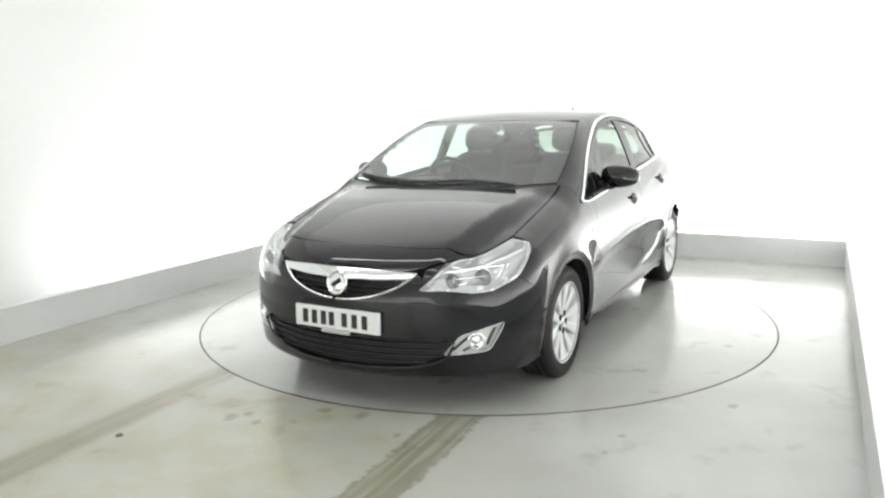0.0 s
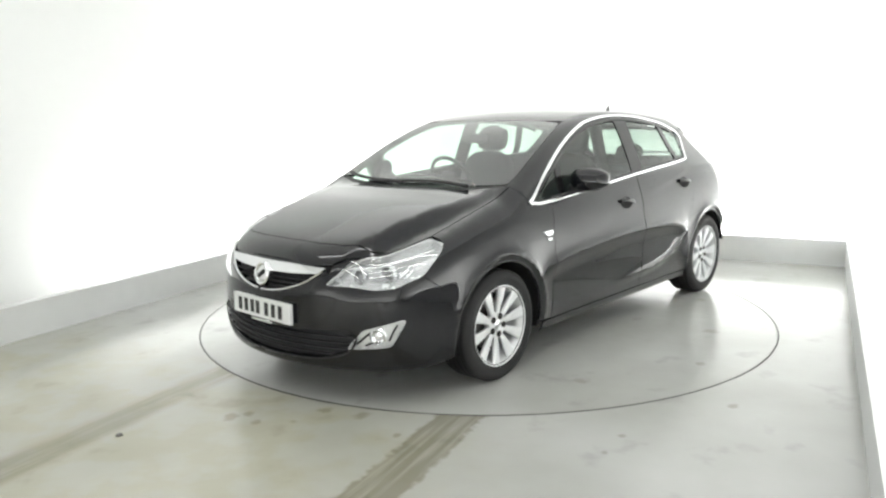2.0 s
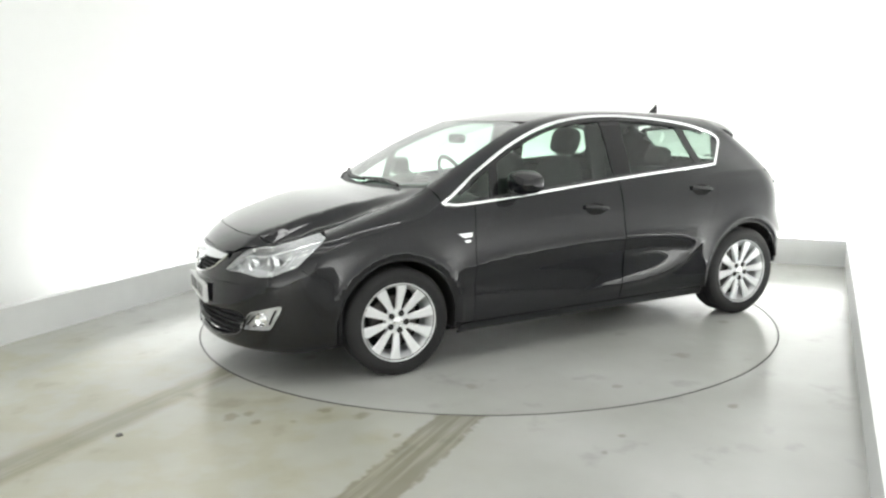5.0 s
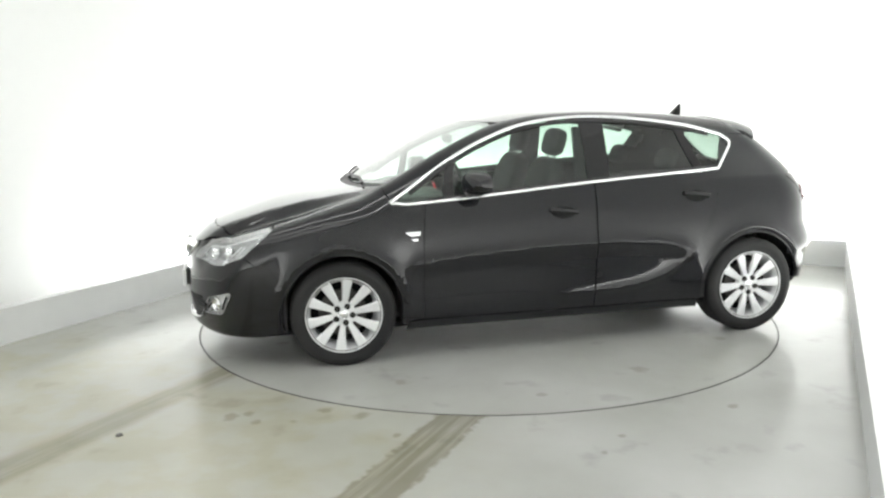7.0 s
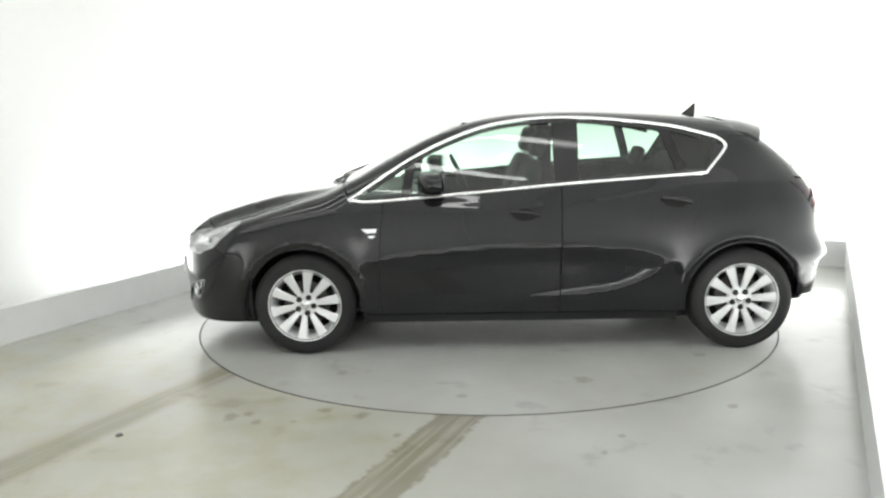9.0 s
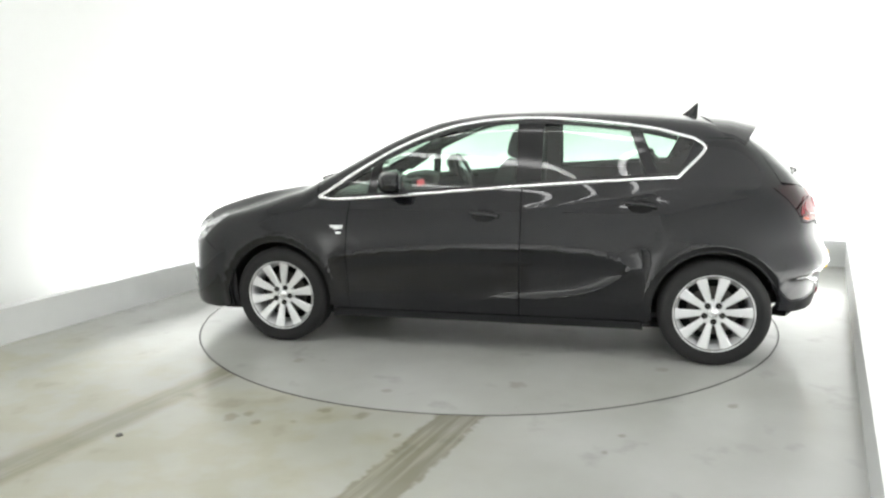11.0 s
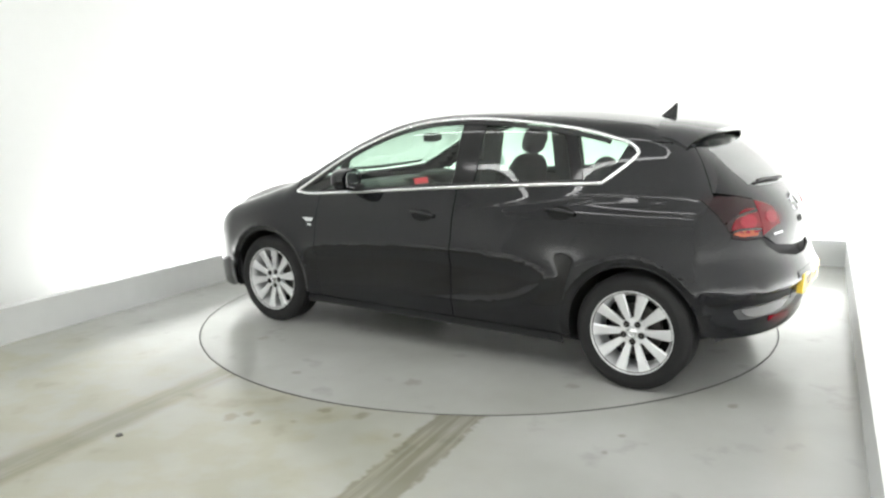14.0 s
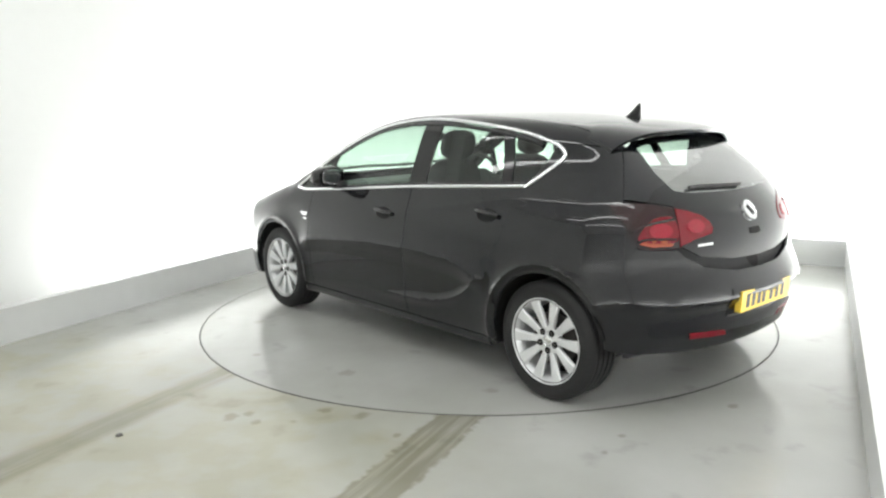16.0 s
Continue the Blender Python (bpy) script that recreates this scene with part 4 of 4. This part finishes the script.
def inner_shell():
    """The dark lining behind the panels, with the window and wheel openings."""
    st = [(1.7, radians(86 - 7.2 * k)) for k in range(12)] + [(x, 0.0) for x in np.linspace(1.7, -1.5, 100)] + [(-1.5, -radians(5 + 7.2 * k)) for k in range(12)]
    n = 120
    o = np.array([(x, 0, 0.75) for x, _ in st for _ in range(n)])
    d = np.array([(math.sin(t), math.cos(t) * math.cos(a), math.cos(t) * math.sin(a)) for _, t in st for a in np.arange(n) * 2 * math.pi / n])
    lo, hi = np.zeros(len(o)), np.full(len(o), 3.0)
    for _ in range(30):
        m = (lo + hi) / 2
        ins = form(*(o + m[:, None] * d).T) < -0.026
        lo, hi = np.where(ins, m, lo), np.where(ins, hi, m)
    pts = o + lo[:, None] * d
    c = np.array([(i * n + j, i * n + (j + 1) % n, (i + 1) * n + (j + 1) % n, (i + 1) * n + j) for i in range(len(st) - 1) for j in range(n)])
    mid = pts[c].mean(1)
    x, y, z = mid.T
    gone = (np.abs(y) > 0.45) & within(mid[:, [0, 2]], [(1.16, 0.975)] + raised(WAIST, -0.018)[1:] + [(-1.20, 1.10), (-1.36, 1.25), (-1.35, 1.33), (-1.27, 1.36), (-1.02, 1.422), (-0.66, 1.468), (-0.34, 1.488), (-0.06, 1.48), (0.23, 1.435), (0.52, 1.325), (0.774, 1.19)])
    gone |= (z > 0.98) & within(mid[:, :2], [(0.33, -0.615), (0.33, 0.615), (1.08, 0.735), (1.24, 0.5), (1.28, 0), (1.24, -0.5), (1.08, -0.735)])
    gone |= (x < -1.40) & (z > 1.075) & (z < 1.372) & (np.abs(y) < 0.51 - 0.6 * np.maximum(z - 1.22, 0))
    round_ = np.arctan2(np.abs(y), np.maximum(x - 1.2, 0.01))
    gone |= (x > 1.5) & within(np.stack([round_, z], 1), [(0.36, 0.625), (0.40, 0.72), (0.60, 0.80), (0.95, 0.875), (1.0, 0.84), (0.90, 0.70), (0.74, 0.61), (0.5, 0.62)])
    for hub in (HUB_F, HUB_R):
        gone |= (np.hypot(x - hub, z - HUB_Z - 0.01) < ARCH + 0.027) & (np.abs(y) > 0.45)
    me = bpy.data.meshes.new("lining")
    me.from_pydata([tuple(v) for v in pts], [], [tuple(int(v) for v in f) for f, g in zip(c, gone) if not g])
    me.materials.append(TRIM)
    ob = new("lining", me)
    ob.parent = car
    for hub in (HUB_F, HUB_R):
        for s in TWO:
            bm = bmesh.new()
            rows = [[bm.verts.new((hub + r * math.cos(a), s * y, HUB_Z + 0.01 + r * math.sin(a))) for a in np.linspace(radians(-16), radians(195 if hub > 0 else 170), 28)] for r, y in ((ARCH + 0.010, 0.895), (ARCH + 0.022, 0.80), (ARCH + 0.022, 0.56), (0.10, 0.555))]
            for p, q in zip(rows, rows[1:]):
                for j in range(27):
                    bm.faces.new((p[j], p[j + 1], q[j + 1], q[j]))
            smooth(part("wheel_arch_liner", bm, GAPS, car), 60)
    boxed("underbody", (-1.55, -0.70, 0.17), (1.9, 0.70, 0.20), GAPS, car)


inner_shell()


def wheels():
    k0 = Matrix.Rotation(radians(-90), 4, "X")    # local z points out of the car on its left side
    R, RIM = 0.322, 0.232
    tyre = [(RIM - 0.012, -0.10), (RIM, -0.108), (0.275, -0.112), (0.305, -0.104), (0.318, -0.088)]
    for h in (-0.06, -0.02, 0.02, 0.06):
        tyre += [(R, h - 0.016), (R, h - 0.006), (R - 0.008, h - 0.004), (R - 0.008, h + 0.004), (R, h + 0.006)]
    tyre += [(R, 0.082), (0.318, 0.090), (0.305, 0.104), (0.285, 0.110), (0.268, 0.1125), (0.262, 0.109), (0.250, 0.111), (RIM + 0.004, 0.106), (RIM - 0.012, 0.098)]
    rim = [(RIM - 0.02, -0.10), (0.20, -0.06), (0.198, 0.04), (0.208, 0.075), (0.220, 0.090), (0.224, 0.099), (0.230, 0.106), (0.236, 0.104), (0.235, 0.096)]
    def mesh(name, bm, material, angle=40):
        bmesh.ops.transform(bm, matrix=k0, verts=bm.verts)
        bmesh.ops.recalc_face_normals(bm, faces=bm.faces)
        ob = part(name, bm, material)
        smooth(ob, angle)
        me = ob.data
        bpy.data.objects.remove(ob)
        return me
    m_tyre = mesh("tyre", lathe(bmesh.new(), tyre, 72), RUBBER)
    m_rim = mesh("wheel", lathe(bmesh.new(), rim, 72), ALLOY)
    bm = bmesh.new()
    rows = []
    for r, w, h, deep in ((0.040, 0.0125, 0.076, 0.03), (0.075, 0.0175, 0.080, 0.03), (0.12, 0.0225, 0.088, 0.028), (0.17, 0.0280, 0.094, 0.025), (0.207, 0.0330, 0.097, 0.02), (0.224, 0.0400, 0.099, 0.015)):
        rows.append([bm.verts.new(v) for v in ((r, -w, h - 0.007), (r, -w * 0.72, h), (r, w * 0.72, h), (r, w, h - 0.007), (r, w * 0.8, h - deep), (r, -w * 0.8, h - deep))])
    for a, b in zip(rows, rows[1:]):
        for j in range(6):
            bm.faces.new((a[j], a[(j + 1) % 6], b[(j + 1) % 6], b[j]))
    m_spoke = mesh("spoke", bm, ALLOY, 30)
    m_hub = mesh("hub", lathe(bmesh.new(), [(0.001, 0.079), (0.030, 0.079), (0.034, 0.076), (0.036, 0.080), (0.072, 0.079), (0.078, 0.072), (0.075, 0.04)], 48), ALLOY, 30)
    m_cap = mesh("hub_cap", lathe(bmesh.new(), [(0.001, 0.085), (0.018, 0.0845), (0.022, 0.082), (0.025, 0.0855), (0.030, 0.083), (0.0305, 0.076)], 36), CHROME)
    # Black disc standing on the hub; its colour gives a hole's shade.
    m_hole = mesh("bolt_hole_shade", lathe(bmesh.new(), [(0.0185, 0.080), (0.018, 0.0838), (0.016, 0.0835), (0.0155, 0.0825), (0.001, 0.0825)], 20), GAPS)
    m_bolt = mesh("wheel_bolt", lathe(bmesh.new(), [(0.001, 0.088), (0.006, 0.088), (0.0085, 0.085), (0.009, 0.075)], 6), IRON, 20)
    m_disc = mesh("brake_disc", lathe(bmesh.new(), [(0.06, 0.02), (0.145, 0.02), (0.147, 0.017), (0.147, 0.0), (0.06, 0.0)], 48), IRON)
    m_back = mesh("brake_shield", lathe(bmesh.new(), [(0.001, -0.03), (0.195, -0.03), (0.197, -0.05)], 40), GAPS)
    for hub, turn in ((HUB_F, 11), (HUB_R, 3)):
        for s in TWO:
            rot = Matrix.Rotation(radians(turn), 4, "Y")
            m = Matrix.Translation((hub, s * 0.792, 0.322)) @ (Matrix.Rotation(radians(180), 4, "Z") if s < 0 else Matrix.Identity(4)) @ rot
            w = new("wheel", m_rim)
            w.parent, w.matrix_basis = car, m
            tagged(w, "ten-spoke silver alloy wheel")
            def child(name, me, q=Matrix.Identity(4)):
                ob = new(name, me)
                ob.parent, ob.matrix_basis = w, q
            for name, me in (("tyre", m_tyre), ("hub", m_hub), ("hub_cap", m_cap), ("brake_disc", m_disc), ("brake_shield", m_back)):
                child(name, me)
            for i in range(10):
                child("spoke", m_spoke, Matrix.Rotation(radians(36 * i), 4, "Y"))
            for i in range(5):
                q = Matrix.Rotation(radians(72 * i + 18), 4, "Y") @ Matrix.Translation((0.053, 0, 0))
                child("bolt_hole_shade", m_hole, q), child("wheel_bolt", m_bolt, q)


wheels()


def interior():
    def blob(name, c, r, material, parent, power=3.5, m=Matrix.Identity(4)):
        bm = ball(bmesh.new(), c, r, power, m)
        bmesh.ops.recalc_face_normals(bm, faces=bm.faces)
        return smooth(part(name, bm, material, parent), 60)
    boxed("cabin_floor", (-1.5, -0.72, 0.24), (1.1, 0.72, 0.27), TRIM, car)
    dash = blob("dashboard", (0.86, 0, 0.89), (0.27, 0.70, 0.13), PLASTIC, car, 4)
    blob("binnacle", (0.70, -0.37, 1.01), (0.12, 0.19, 0.055), PLASTIC, dash, 3)
    glow = mat("red_display_glow", (0.05, 0.004, 0.006), 0.3)
    glow.node_tree.nodes["Principled BSDF"].inputs["Emission Color"].default_value = (1.0, 0.07, 0.10, 1)
    glow.node_tree.nodes["Principled BSDF"].inputs["Emission Strength"].default_value = 0.8
    m = Matrix.Translation((0.635, 0, 1.0)) @ Matrix.Rotation(radians(14), 4, "Y")
    blob("display_hood", (0.06, 0, 0.0), (0.08, 0.12, 0.045), PLASTIC, dash, 4, m)
    part("dash_display", box(bmesh.new(), (-0.026, -0.085, -0.022), (-0.018, 0.085, 0.022), m, 0.002), glow, dash, "small red lit dashboard display")
    blob("centre_console", (0.45, 0, 0.55), (0.5, 0.11, 0.16), PLASTIC, car, 5)
    m = Matrix.Translation((0.34, -0.37, 1.02)) @ Matrix.Rotation(radians(-65), 4, "Y")
    prof = [(0.183 + 0.015 * math.cos(a), 0.015 * math.sin(a)) for a in np.linspace(0, 2 * math.pi, 11)]
    wheel = smooth(part("steering_wheel", lathe(bmesh.new(), prof, 40, m), PLASTIC, car), 60)
    blob("wheel_boss", (0, 0, -0.01), (0.07, 0.07, 0.025), PLASTIC, wheel, 3, m)
    for a in (0, 90, 180):
        part("wheel_spoke", box(bmesh.new(), (0.04, -0.016, -0.012), (0.18, 0.016, 0.002), m @ Matrix.Rotation(radians(a + 90), 4, "Z"), 0.004), PLASTIC, wheel)
    for y in (0.37, -0.37):
        seat = blob("front_seat", (0.30, y, 0.52), (0.27, 0.25, 0.10), TRIM, car, 4)
        m = Matrix.Translation((0.04, y, 0.57)) @ Matrix.Rotation(radians(-17), 4, "Y")
        blob("backrest", (0, 0, 0.30), (0.085, 0.245, 0.36), TRIM, seat, 3.6, m)
        for dy in (-0.06, 0.06):
            part("headrest_post", box(bmesh.new(), (-0.006, dy - 0.006, 0.60), (0.006, dy + 0.006, 0.72), m), CHROME, seat)
        blob("headrest", (0.01, 0, 0.765), (0.055, 0.135, 0.095), TRIM, seat, 3.2, m)
    bench = blob("rear_seat", (-0.62, 0, 0.50), (0.26, 0.66, 0.11), TRIM, car, 5)
    m = Matrix.Translation((-0.82, 0, 0.60)) @ Matrix.Rotation(radians(-20), 4, "Y")
    blob("backrest", (0, 0, 0.19), (0.08, 0.64, 0.25), TRIM, bench, 5, m)
    for y in (0.38, -0.38):
        blob("headrest", (0.0, y, 0.60), (0.045, 0.115, 0.075), TRIM, bench, 3, m)
    boxed("parcel_shelf", (-1.78, -0.58, 0.98), (-1.15, 0.58, 1.005), TRIM, car, bevel=0.01)
    blob("rear_view_mirror", (0.50, 0, 1.335), (0.022, 0.115, 0.033), PLASTIC, car, 3)
    for y in (0.56, -0.56):
        m = Matrix.Translation((-0.32, y * 1.07, 0.9))
        part("belt_pillar_trim", box(bmesh.new(), (-0.06, -0.02, -0.5), (0.06, 0.02, 0.52), m @ Matrix.Rotation(radians(14 if y > 0 else -14), 4, "X"), 0.01), TRIM, car)


interior()



# ---- what moves: the turntable and the car on it turn at an even pace ----
def heading(t):
    return 244.4942 + t * (-6.63340 + t * (-0.145902 + t * (0.0190611 + t * -0.00068678)))


def motions():
    off = Vector((-0.183, 0.195, 0))
    seconds = [i * 0.5 for i in range(33)]
    walk(turntable, [(t, pose(0, 0, 0, 0, 0, heading(t))) for t in seconds])
    rows = []
    for t in seconds:
        p = Matrix.Rotation(radians(heading(t)), 3, "Z") @ off
        rows.append((t, pose(p.x, p.y, 0.0, 0, 0, heading(t))))
    walk(car, rows)


motions()
